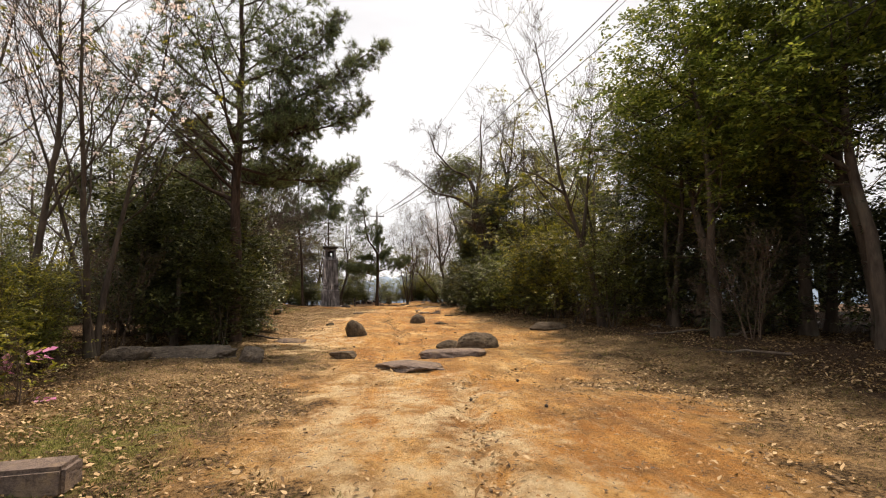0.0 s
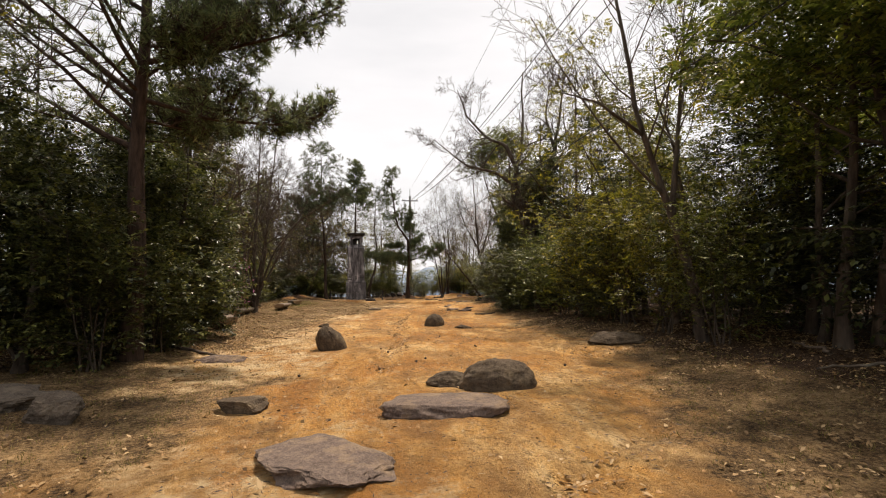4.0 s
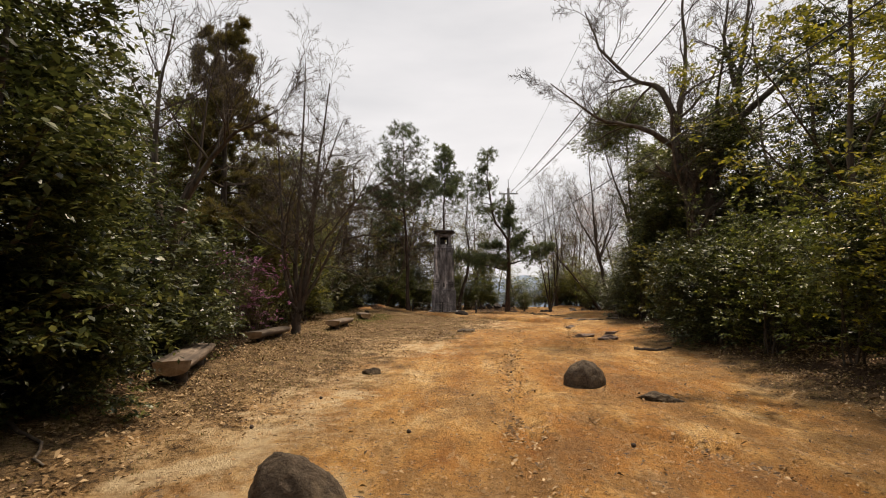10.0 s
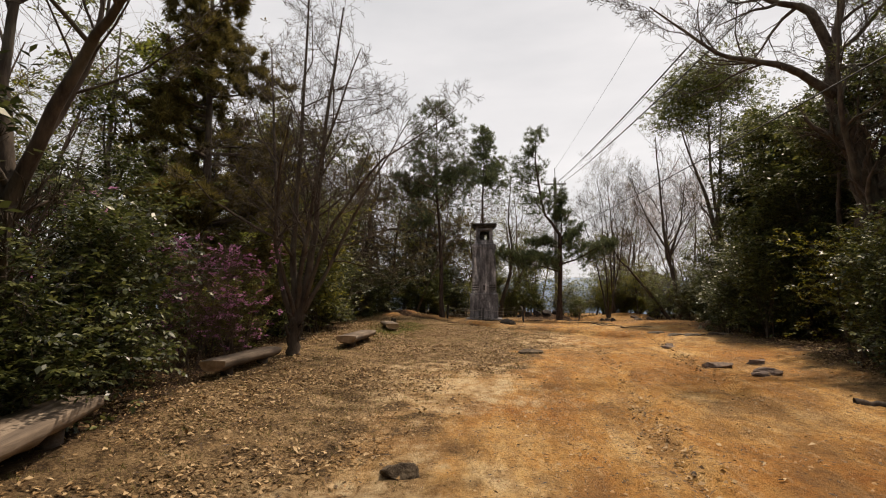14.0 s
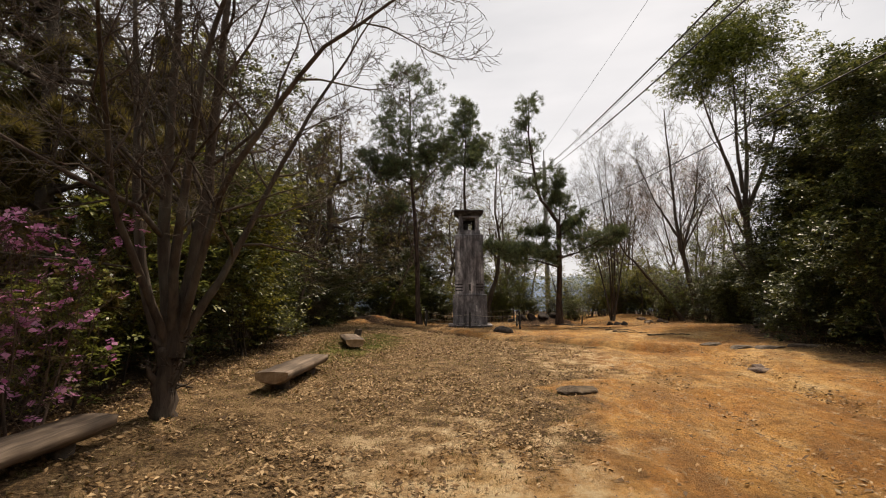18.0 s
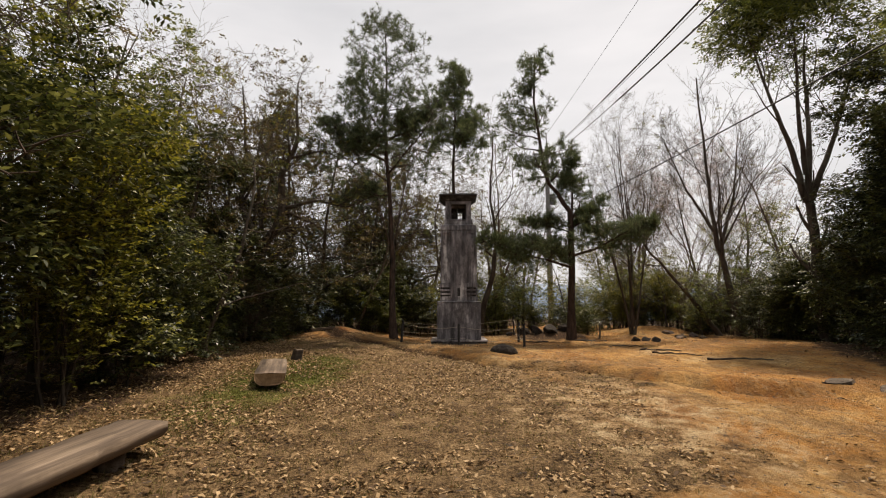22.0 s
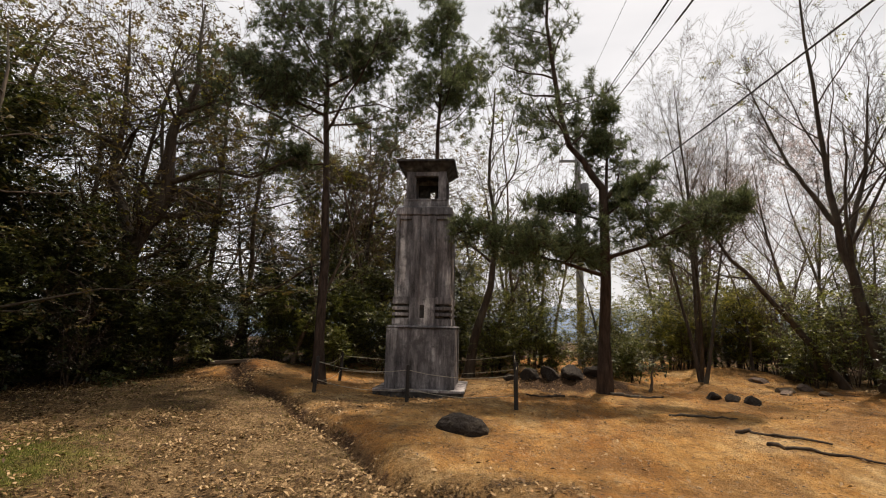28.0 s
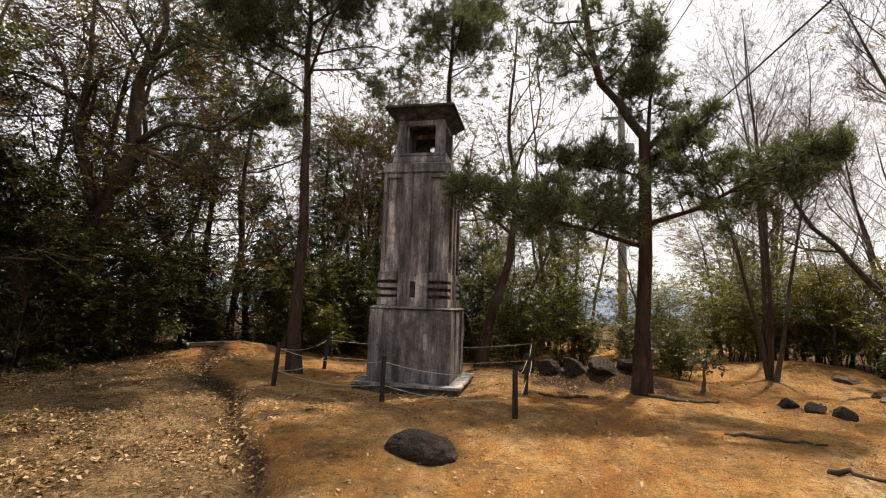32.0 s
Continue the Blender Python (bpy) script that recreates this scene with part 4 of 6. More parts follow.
# ---- roots and fallen branches ----
def root_thing(label, pts, radius, seed, name="tree_root", lift=0.02):
    rng = np.random.default_rng(seed)
    fine = np.linspace(0, len(pts) - 1, 12)
    p = np.stack([np.interp(fine, range(len(pts)), [q[c] for q in pts]) for c in range(2)], 1) + rng.normal(0, 0.03, (12, 2))
    w = Wood()
    w.tube([(x, y, on_ground(x, y) + lift + 0.01 * rng.normal()) for x, y in p], np.linspace(radius, radius * 0.4, 12), 7)
    ob = w.build(name, BARK_GREY if "branch" in name else BARK_DARK, None)
    return tagged(ob, label, "root" if "root" in name else "branch")


root_thing("bare tree root crossing the path", [(5.9, 44.7), (6.4, 44.5), (6.9, 44.3)], 0.03, 1)
root_thing("dark tree root on orange earth", [(6.4, 43.3), (6.8, 43.1), (7.3, 42.5)], 0.034, 2)
root_thing("thin root showing through the path", [(6.4, 42.6), (6.9, 42.2), (7.4, 41.6)], 0.03, 3)
root_thing("dark root along a ledge in the path", [(7.2, 40.9), (7.8, 40.5), (8.2, 39.9)], 0.034, 4)
root_thing("pale twisted root at the foot of the bushes", [(-2.4, 16.5), (-1.7, 16.0), (-1.0, 15.6), (-0.7, 15.3)], 0.055, 5)
root_thing("thin fallen branch lying across the turf", [(-3.2, 18.4), (-2.2, 18.0), (-1.3, 17.2)], 0.03, 6, "fallen_branch")
root_thing("root ledge at the side of the path", [(6.6, 25.9), (7.0, 25.6), (7.5, 25.7)], 0.06, 7)
root_thing("dark root running from the foot of the pine", [(5.5, 47.3), (6.0, 47.0), (6.7, 47.1)], 0.05, 9)
root_thing("short root by the pine", [(4.4, 46.9), (3.9, 46.6), (3.5, 46.7)], 0.04, 8)
for k, (x, y, a) in enumerate(((9.0, 9.2, 20), (9.4, 10.3, 160), (8.9, 11.4, 70), (8.0, 6.9, 120))):
    root_thing("grey dead branch lying under the trees", [(x, y), (x + math.cos(radians(a)) * 0.8, y + math.sin(radians(a)) * 0.8), (x + math.cos(radians(a)) * 1.5, y + math.sin(radians(a)) * 1.3)], 0.03, 20 + k, "fallen_branch", 0.12)


# ---- utility pole and its cables ----
PX, PY = 6.42, 56.0
PZ = on_ground(PX, PY)
pole = thing("utility_pole", "grey concrete utility pole with two crossarms", "utility pole", (PX, PY, PZ))
w = Wood()
w.tube([(0, 0, -0.3), (0, 0, 5), (0, 0, 10.6)], [0.17, 0.15, 0.11], 16)
w.build("shaft", POLE, pole)
tube_part("top_spike", [(0, 0, 10.5), (0, 0, 11.4)], 0.03, STEEL, pole)
for z, half in ((10.05, 0.85), (8.7, 0.75)):
    arm = part("crossarm", block(-half, half, -0.05, 0.05, z, z + 0.1, 0.01), STEEL, pole)
    for x in (-half + 0.1, 0.25, half - 0.1):
        iw = Wood()
        iw.tube([(x, 0, z + 0.1), (x, 0, z + 0.17), (x, 0, z + 0.28)], [0.03, 0.06, 0.04], 8)
        iw.build("insulator", PORCELAIN, arm)
w = Wood()
w.tube([(0.28, -0.05, 7.1), (0.28, -0.05, 7.7)], [0.17, 0.17], 14)
w.build("transformer", STEEL, pole)


def cable(label, a, b, sag, radius):
    pts = [tuple(Vector(a).lerp(Vector(b), s) - Vector((0, 0, sag * 4 * s * (1 - s)))) for s in np.linspace(0, 1, 40)]
    w = Wood()
    w.tube(pts, np.full(40, radius), 5)
    return tagged(w.build("power_cable", CABLE, None), label, "cable", "cables on the pole")


cable("thin overhead earth wire", (PX, PY, PZ + 11.3), (8.2, -30, 15.5), 1.6, 0.007)
for x, far, r in ((0.25, 9.0, 0.016), (0.32, 9.35, 0.008), (0.75, 10.4, 0.016)):
    cable("black overhead power cable sagging over the path", (PX + x, PY, PZ + 10.33), (far, -30, 13.0), 2.6, r)
    if r > 0.01:
        a, b = Vector((PX + x, PY, PZ + 10.33)), Vector((far, -30, 13.0))
        tube_part("cable_sleeve", [tuple(a.lerp(b, u) - Vector((0, 0, 2.6 * 4 * u * (1 - u)))) for u in np.linspace(0.1, 0.27, 14)], r * 1.7, CABLE, bpy.data.objects[[o.name for o in bpy.data.objects if o.name.startswith("power_cable")][-1]])
cable("thick lower black cable beside the trees", (PX + 0.25, PY - 0.15, PZ + 6.3), (10.6, -30, 8.4), 1.6, 0.017)
cable("thin wire leading down into the valley", (PX + 0.5, PY, PZ + 10.3), (16, 150, 2), 2.0, 0.012)
cable("thin wire leading down into the valley", (PX - 0.6, PY, PZ + 10.3), (14, 150, 2), 2.0, 0.012)


# ---- single trees that mark the walk ----
def hero(*args, at, turn=0.0, **kw):
    ob = make_tree(*args, **kw)
    ob.matrix_basis = Matrix.Translation((at[0], at[1], on_ground(at[0], at[1], 0.05))) @ Matrix.Rotation(radians(turn), 4, "Z")
    return ob


BIGPINE = dict(PINE, shoots=(30, 8, 5), spread=0.33, clear=0.3, angle=(52, 80), flat=0.33, lift=0.05)
hero("pine_tree", "big dark pine with long rising limbs", "tree", 101, 0, 0, BIGPINE, 3, BARK_PINE, ("needle", 6200, 0.19, 0.016, 0, NEEDLE),
     lines=[([(0, 0, -0.2), (0.05, 0, 4), (0.1, 0.05, 8), (0.1, 0, 13.4)], 0.2), ([(0.05, 0, 5.7), (1.2, -0.1, 5.9), (2.5, -0.1, 6.3), (3.8, -0.2, 7.0)], 0.06, 0.3),
            ([(0.1, 0, 6.3), (1.2, -0.2, 6.8), (2.6, -0.2, 7.7), (4.0, -0.3, 8.9)], 0.06, 0.3), ([(0.1, 0, 7.5), (1.1, 0.1, 8.1), (2.2, 0.2, 9.0), (3.0, 0.1, 9.9)], 0.05, 0.32),
            ([(0.05, 0, 5.0), (1.2, 0.5, 4.8), (2.4, 1.0, 4.9), (3.4, 1.4, 5.3)], 0.05, 0.34), ([(0.05, 0, 4.6), (0.6, 1.0, 4.7), (1.2, 2.2, 5.0)], 0.04, 0.36), ([(0.05, 0, 5.4), (1.0, -0.8, 5.5), (2.0, -1.4, 5.9)], 0.045, 0.34)], at=(-2.35, 14.8))
PINECLOUD = dict(PINE, shoots=(26, 9, 4), spread=0.24, clear=0.46, cone=0.62, angle=(62, 92), wander=0.13, flat=0.3, lift=0.05)
hero("pine_tree", "slender pine with a tall bare trunk beside the tower", "tree", 102, 0, 0, PINECLOUD, 3, BARK_PINE, ("needle", 5200, 0.2, 0.015, 0, NEEDLE),
     lines=[([(0, 0, -0.2), (-0.1, 0.15, 2.3), (-0.18, 0.3, 4.6), (-0.35, 0.4, 6.6), (-0.55, 0.7, 8.6), (-0.5, 1.0, 10.8), (-0.65, 1.4, 13.6)], 0.14),
            ([(-0.4, 0.4, 7.0), (-1.6, 0.2, 7.6), (-3.0, 0.1, 8.6)], 0.05, 0.34), ([(-0.5, 0.6, 7.9), (0.7, 0.4, 8.4), (1.7, 0.2, 9.3)], 0.045, 0.34), ([(-0.3, 0.3, 5.6), (-1.3, 0.6, 5.7), (-2.2, 0.8, 5.5)], 0.03, 0.3)], at=(-1.45, 46.7))
hero("pine_tree", "pine rising behind the tower", "tree", 103, 0, 0, dict(PINECLOUD, spread=0.15, clear=0.55), 3, BARK_PINE, ("needle", 3200, 0.19, 0.015, 0, NEEDLE),
     lines=[([(0, 0, -0.2), (0.05, 0, 4), (0, 0, 7.5), (0.1, 0, 10), (0.05, 0, 12.6)], 0.13)], at=(0.85, 50.4))
hero("pine_tree", "red-barked pine with a bent top and a broken stub", "tree", 104, 0, 0, dict(PINECLOUD, clear=0.5, shoots=(17, 7, 4), spread=0.17), 3, BARK_PINE, ("needle", 5600, 0.2, 0.015, 0, NEEDLE),
     lines=[([(0, 0, -0.2), (0.05, 0, 2.5), (0.15, -0.1, 5.0), (-0.25, -0.1, 5.6), (-0.9, -0.2, 6.4), (-1.2, -0.4, 8.2), (-1.35, -0.6, 9.6), (-1.3, -0.7, 11.4)], 0.16),
            ([(0.15, -0.1, 4.85), (0.42, -0.1, 5.2), (0.5, -0.1, 5.6)], 0.08, 0.01), ([(0.15, -0.1, 5.0), (0.3, 0.2, 6.4), (0.2, 0.3, 8.0)], 0.05, 0.3),
            ([(0.05, 0, 3.3), (1.0, -0.5, 3.6), (2.2, -0.8, 4.3), (3.2, -0.9, 4.4)], 0.06, 0.4), ([(0.05, 0, 2.9), (-1.2, -0.6, 3.2), (-2.2, -0.8, 3.3), (-3.4, -1.0, 3.9)], 0.055, 0.4),
            ([(0.05, 0, 3.0), (-0.6, 0.6, 3.6), (-1.4, 1.2, 3.9)], 0.05, 0.4), ([(0.1, 0, 4.3), (-0.9, -0.3, 4.5), (-2.0, -0.5, 4.5)], 0.035, 0.35), ([(0.1, 0, 4.4), (0.8, -0.2, 4.9), (1.4, -0.3, 5.6)], 0.035, 0.35)], at=(5.4, 47.5))
GNARL = dict(BARE, shoots=(8, 6, 5, 3), spread=0.42, clear=0.3, angle=(35, 75), wander=0.24, lift=0.03)
hero("gnarled_tree", "dark gnarled tree with crooked level limbs and sparse young leaves", "tree", 121, 0, 0, GNARL, 4, BARK_DARK, ("leaf", 3600, 0.085, 0.2, 0.1, LEAF_YELLOW),
     lines=[([(0, 0, -0.2), (-0.2, 0, 2.0), (0.2, 0, 3.6), (0.9, 0.1, 4.8)], 0.26), ([(0.8, 0.1, 4.6), (0.7, 0.1, 6.4), (1.3, 0.1, 7.6), (1.2, 0.2, 10.2)], 0.19),
            ([(0.1, 0, 3.4), (-0.8, 0.1, 5.0), (-0.7, 0.1, 7.0), (-1.0, 0.2, 10.0)], 0.17), ([(0.8, 0.1, 5.0), (2.2, -0.4, 5.2), (3.4, -0.6, 4.9), (4.6, -0.9, 5.3)], 0.09),
            ([(1.1, 0.1, 7.0), (2.3, -0.2, 7.2), (3.4, -0.3, 6.8)], 0.07), ([(-0.7, 0, 5.6), (0.2, -0.5, 6.3), (1.0, -0.7, 6.2)], 0.07), ([(-0.7, 0, 6.0), (-2.0, -0.5, 6.6), (-3.2, -0.7, 6.2)], 0.07)], at=(-6.6, 46.6))
hero("curved_tree", "dark crooked trunk behind the tower", "tree", 105, 0, 0, dict(BROAD, clear=0.45), 3, BARK_DARK, ("leaf", 1500, 0.1, 0.3, 0.1, LEAF_MID),
     lines=[([(0, 0, -0.2), (0.25, 0, 1.5), (0.75, 0.1, 3.0), (0.9, 0.1, 4.5), (0.6, 0.1, 6.5), (0.8, 0.2, 9.5)], 0.17)], at=(1.95, 50.3))
hero("bare_shrub_tree", "many-stemmed leafless grey tree beside the benches", "tree", 106, 0, 0, dict(BARE, shoots=(12, 7, 5, 3), spread=0.33, clear=0.26, angle=(28, 66), lift=0.06, wander=0.2, thin=0.0042), 4, BARK_DARK,
     lines=[([(0, 0, -0.2), (-0.05, 0, 0.5), (0.05, 0, 1.2)], 0.18),
            ([(0.05, 0, 0.8), (0.35, 0.05, 2.6), (0.5, 0.1, 5.4), (0.9, 0.2, 8.8)], 0.12), ([(0, 0, 0.8), (-0.1, -0.1, 2.6), (0.1, -0.3, 5.4), (0.2, -0.4, 9.3)], 0.11),
            ([(-0.05, 0, 0.75), (-0.5, 0.05, 2.1), (-0.7, 0.1, 4.6), (-1.0, 0.2, 7.8)], 0.1), ([(0, 0.05, 0.8), (0.25, -0.4, 2.3), (0.8, -0.8, 4.7), (1.7, -1.1, 7.0)], 0.085),
            ([(0.05, 0.05, 0.9), (0.7, 0.3, 2.2), (1.5, 0.7, 4.2), (2.5, 1.2, 6.2)], 0.07), ([(0.1, 0, 1.0), (0.9, -0.6, 2.9), (2.1, -0.9, 4.4), (3.9, -1.1, 5.5)], 0.065), ([(0, -0.05, 1.0), (-0.2, -0.9, 2.6), (0.3, -1.9, 4.0), (1.0, -3.0, 5.0)], 0.06)], at=(-3.3, 29.4))
hero("bare_tree", "dark leafless cherry tree above the first bench", "tree", 107, 0, 0, dict(BARE, shoots=(10, 6, 5, 3), spread=0.5, clear=0.35), 4, BARK_DARK,
     lines=[([(0, 0, -0.2), (0.05, 0, 1.3), (0.15, 0, 2.6)], 0.14), ([(0.12, 0, 2.4), (0.9, -0.1, 3.9), (1.6, -0.3, 4.6), (2.6, -0.5, 5.0)], 0.09),
            ([(0.12, 0, 2.5), (-0.3, 0.2, 4.0), (-0.4, 0.4, 5.8), (-0.2, 0.5, 7.6)], 0.09), ([(0.1, 0, 2.5), (0.5, 0.5, 4.2), (0.5, 0.8, 6.5)], 0.07)], at=(-3.95, 22.7))
hero("bare_tree", "great crooked grey tree with spreading leafless limbs", "tree", 108, 0, 0, dict(BARE, shoots=(9, 7, 5, 4), spread=0.4, clear=0.3, angle=(25, 60), wander=0.2, thin=0.006), 4, BARK_DARK,
     lines=[([(0, 0, -0.2), (-0.1, 0, 2.2), (-0.3, 0, 4.6), (-0.5, -0.1, 5.6)], 0.38), ([(-0.4, 0, 5.2), (-0.9, 0, 6.6), (-0.8, 0, 7.8), (-0.4, 0, 9.2), (-0.2, 0.2, 13.4)], 0.24),
            ([(-0.1, 0, 3.4), (0.6, 0, 5.8), (1.3, 0.1, 7.8), (1.8, 0, 10.0), (2.3, 0, 13.4)], 0.24), ([(-0.75, -0.1, 7.4), (-1.5, -0.3, 8.9), (-2.4, -0.2, 9.2), (-3.6, -0.2, 10.4), (-4.2, -0.3, 12.0)], 0.15),
            ([(-0.9, -0.1, 6.6), (-2.2, -0.4, 7.3), (-3.8, -0.4, 7.6), (-5.6, -0.5, 9.0)], 0.13), ([(1.2, 0, 7.4), (2.6, -0.8, 8.8), (4.2, -1.6, 9.6), (5.8, -1.8, 10.6)], 0.15),
            ([(-0.2, 0, 3.4), (-1.4, -1.0, 5.8), (-1.8, -1.8, 8.4)], 0.11), ([(1.5, 0, 9.0), (0.9, -0.4, 10.6), (1.2, -0.6, 12.8)], 0.11)], at=(11.2, 31.4))
hero("leaning_tree", "thin leaning tree with bare upper limbs", "tree", 109, 0, 0, dict(BARE, shoots=(9, 6, 5, 3), spread=0.42, clear=0.35), 4, BARK_DARK,
     ("leaf", 420, 0.09, 0.2, 0.08, LEAF_YELLOW),
     lines=[([(0, 0, -0.2), (-0.25, 0, 1.5), (-0.8, 0, 3.3), (-1.3, 0, 4.8), (-1.5, 0.1, 7.0), (-1.9, 0.2, 9.6)], 0.12), ([(-0.6, 0, 2.7), (-0.2, 0.2, 4.6), (0.2, 0.3, 7.6)], 0.08),
            ([(-1.2, 0, 4.4), (-2.4, -0.4, 4.9), (-3.4, -0.6, 5.0)], 0.05)], at=(8.9, 14.2))
CROWNTOP = dict(BARE, shoots=(6, 5, 4), clear=0.4, spread=0.34, angle=(18, 50), cone=0.2)
rng = np.random.default_rng(31)
dome = [(math.cos(a) * q * 2.9 - 0.4, math.sin(a) * q * 2.6, 13.8 - 3.0 * q * q + 0.5 * rng.normal(), rng.uniform(0.8, 1.35)) for a, q in zip(rng.uniform(0, 6.28, 34), rng.uniform(0, 1.1, 34))]
dome += [(-2.3 + 0.9 * rng.normal(), -0.4 + 0.7 * rng.normal(), 11.3 + 0.5 * rng.normal(), rng.uniform(0.6, 1.0)) for _ in range(9)] + [(2.2 + 0.6 * rng.normal(), 0.5 * rng.normal(), 11.2 + 0.5 * rng.normal(), rng.uniform(0.6, 0.9)) for _ in range(6)]
hero("umbrella_tree", "tall tree with a rounded evergreen crown on bare limbs", "tree", 110, 0, 0, CROWNTOP, 3, BARK_DARK, masses=(dome, 36000, 0.13, LEAF_MID),
     lines=[([(0, 0, -0.2), (0, 0, 2.5), (-0.2, 0, 5.2)], 0.22), ([(-0.2, 0, 5.0), (-0.8, -0.2, 7.0), (-1.5, -0.3, 9.0), (-2.2, -0.4, 11.2)], 0.13), ([(-0.2, 0, 5.0), (0.2, 0.2, 7.5), (0.4, 0.4, 10), (0.6, 0.5, 12.2)], 0.13),
            ([(-0.1, 0, 5.1), (0.9, 0, 7.2), (1.6, 0, 9.2), (2.2, 0.1, 11.0)], 0.12), ([(-0.2, 0, 6.0), (-0.5, -0.3, 8.2), (-0.6, -0.6, 10.5), (-0.8, -0.7, 12.2)], 0.1)], at=(13.8, 45.6))
hero("bare_tree", "tall dark leafless tree on the bank beside the path", "tree", 111, 0, 0, dict(BARE, shoots=(11, 6, 5, 3), spread=0.36, clear=0.35), 4, BARK_DARK,
     ("leaf", 350, 0.09, 0.2, 0.08, LEAF_YELLOW),
     lines=[([(0, 0, -0.2), (-0.4, 0, 2.0), (-0.9, 0, 4.2), (-1.1, 0, 7.0), (-1.3, 0, 11.5)], 0.19), ([(-0.8, 0, 3.7), (0.1, 0.2, 6.0), (0.5, 0.2, 9.0)], 0.1), ([(-0.95, 0, 4.5), (-2.0, 0.2, 6.5), (-2.9, 0.3, 9.0)], 0.08)], at=(13.1, 49.2))
hero("leaning_tree", "bare trunk leaning steeply over the path's far bank", "tree", 112, 0, 0, dict(BARE, shoots=(5, 4, 3), spread=0.3, clear=0.5), 3, BARK_DARK,
     lines=[([(0, 0, -0.2), (-0.9, 0, 1.2), (-2.0, 0, 2.6), (-3.2, 0, 4.0), (-3.9, 0, 5.6)], 0.13)], at=(12.6, 49.9))
SLIM = dict(BARE, shoots=(11, 7, 5, 4), spread=0.34, clear=0.3, angle=(25, 62), thin=0.003, wander=0.17, lift=0.07)
hero("bare_tree", "clump of slim grey leafless stems beside the path", "tree", 113, 9.8, 0.075, SLIM, 4, BARK_DARK, ("leaf", 500, 0.07, 0.2, 0.05, LEAF_YELLOW), stems=3, at=(8.9, 50.6))
hero("bare_tree", "pair of slim leafless trunks on the far bank", "tree", 114, 10.5, 0.1, SLIM, 4, BARK_DARK, ("leaf", 300, 0.07, 0.2, 0.05, LEAF_YELLOW), stems=2, at=(9.9, 53.0))
hero("cedar_tree", "tall brownish conical cedar above the bushes", "tree", 115, 12.6, 0.2, dict(CEDAR, spread=0.27), 2, BARK_DARK, ("needle", 13000, 0.24, 0.026, 0, NEEDLE_BROWN), wander=0.01, at=(-7.0, 31.5))
hero("young_tree", "small young evergreen with a short bent trunk", "young tree", 116, 0, 0, dict(SHRUB, clear=0.6, shoots=(6, 4, 3)), 3, BARK_GREY, ("leaf", 260, 0.09, 0.1, 0.04, LEAF_DARK),
               lines=[([(0, 0, -0.1), (0.12, 0, 0.12), (0.14, 0, 0.45), (0.2, 0, 0.72)], 0.06)], at=(6.5, 47.9))
CHERRY = hero("cherry_tree", "slender cherry tree with thin pale blossom", "tree", 117, 8.5, 0.1, dict(BARE, spread=0.45), 4, BARK_DARK, ("leaf", 8000, 0.065, 0.1, 0.16, LEAF_BLOSSOM), stems=2, at=(-5.6, 10.6))
hero("slender_tree", "thin forked tree with sparse yellowish leaves", "tree", 118, 8.8, 0.08, dict(BARE, spread=0.4), 4, BARK_DARK, ("leaf", 1100, 0.09, 0.2, 0.08, LEAF_YELLOW), stems=3, at=(-4.6, 11.9))

# ---- models of the wood, and their copies ----
EVF = dict(BROAD, shoots=(15, 7), clear=0.06, spread=0.42, angle=(45, 85))
EV = [make_tree("evergreen_tree", "dense dark evergreen tree with glossy leaves at the wood's edge", "tree", 201 + k, h, 0.13, EVF, 2, BARK_DARK, ("leaf", int(n * 1.7), 0.115, 0.35, 0.2, LEAF_DARK), group="evergreens of the wood")
      for k, (h, n) in enumerate(((6.5, 10500), (7.5, 12000), (5.5, 9500)))]
EVH = make_tree("evergreen_tree", "evergreen tree with a bare trunk under a dark spreading crown", "tree", 205, 8.0, 0.14, dict(EVF, clear=0.36, spread=0.36), 2, BARK_DARK, ("leaf", 17000, 0.11, 0.3, 0.2, LEAF_FRESH), group="evergreens of the wood")
MIDT = [make_tree("broadleaf_tree", "leafy tree in fresh mid-green leaf", "tree", 221 + k, h, 0.12, dict(BROAD, clear=0.25), 3, BARK_GREY, ("leaf", 8200, 0.11, 0.3, 0.15, LEAF_MID), group="broadleaf trees of the wood") for k, h in enumerate((7.5, 9.0))]
YEL = [make_tree("spring_tree", "tree with sparse yellow-green spring leaves", "tree", 231 + k, h, 0.11, dict(BROAD, clear=0.22, lift=0.08), 3, BARK_DARK, ("leaf", 5600, 0.115, 0.25, 0.15, LEAF_YELLOW), wander=0.11, group="spring trees of the wood") for k, h in enumerate((8.5, 10.0))]
BRZ = [make_tree("bronze_tree", "thin tree with sparse brownish young leaves", "tree", 241, 9.0, 0.11, dict(BROAD, shoots=(14, 7, 3), clear=0.2, angle=(50, 90)), 3, BARK_DARK, ("leaf", 3600, 0.1, 0.3, 0.14, LEAF_BROWN), wander=0.13, group="bronze trees of the wood")]
BAREW = [make_tree("bare_tree", "thin leafless tree in the wood", "tree", 251 + k, h, 0.09, dict(BARE, sides=4, steps=4, shoots=(12, 6, 4)), 3, TWIG, wander=0.12, group="leafless trees of the wood") for k, h in enumerate((8.5, 10.0))]
PINES = [make_tree("pine_tree", "pine standing in the wood", "tree", 261, 11.0, 0.14, PINE, 3, BARK_PINE, ("needle", 2600, 0.19, 0.02, 0, NEEDLE), wander=0.03, group="pines of the wood")]
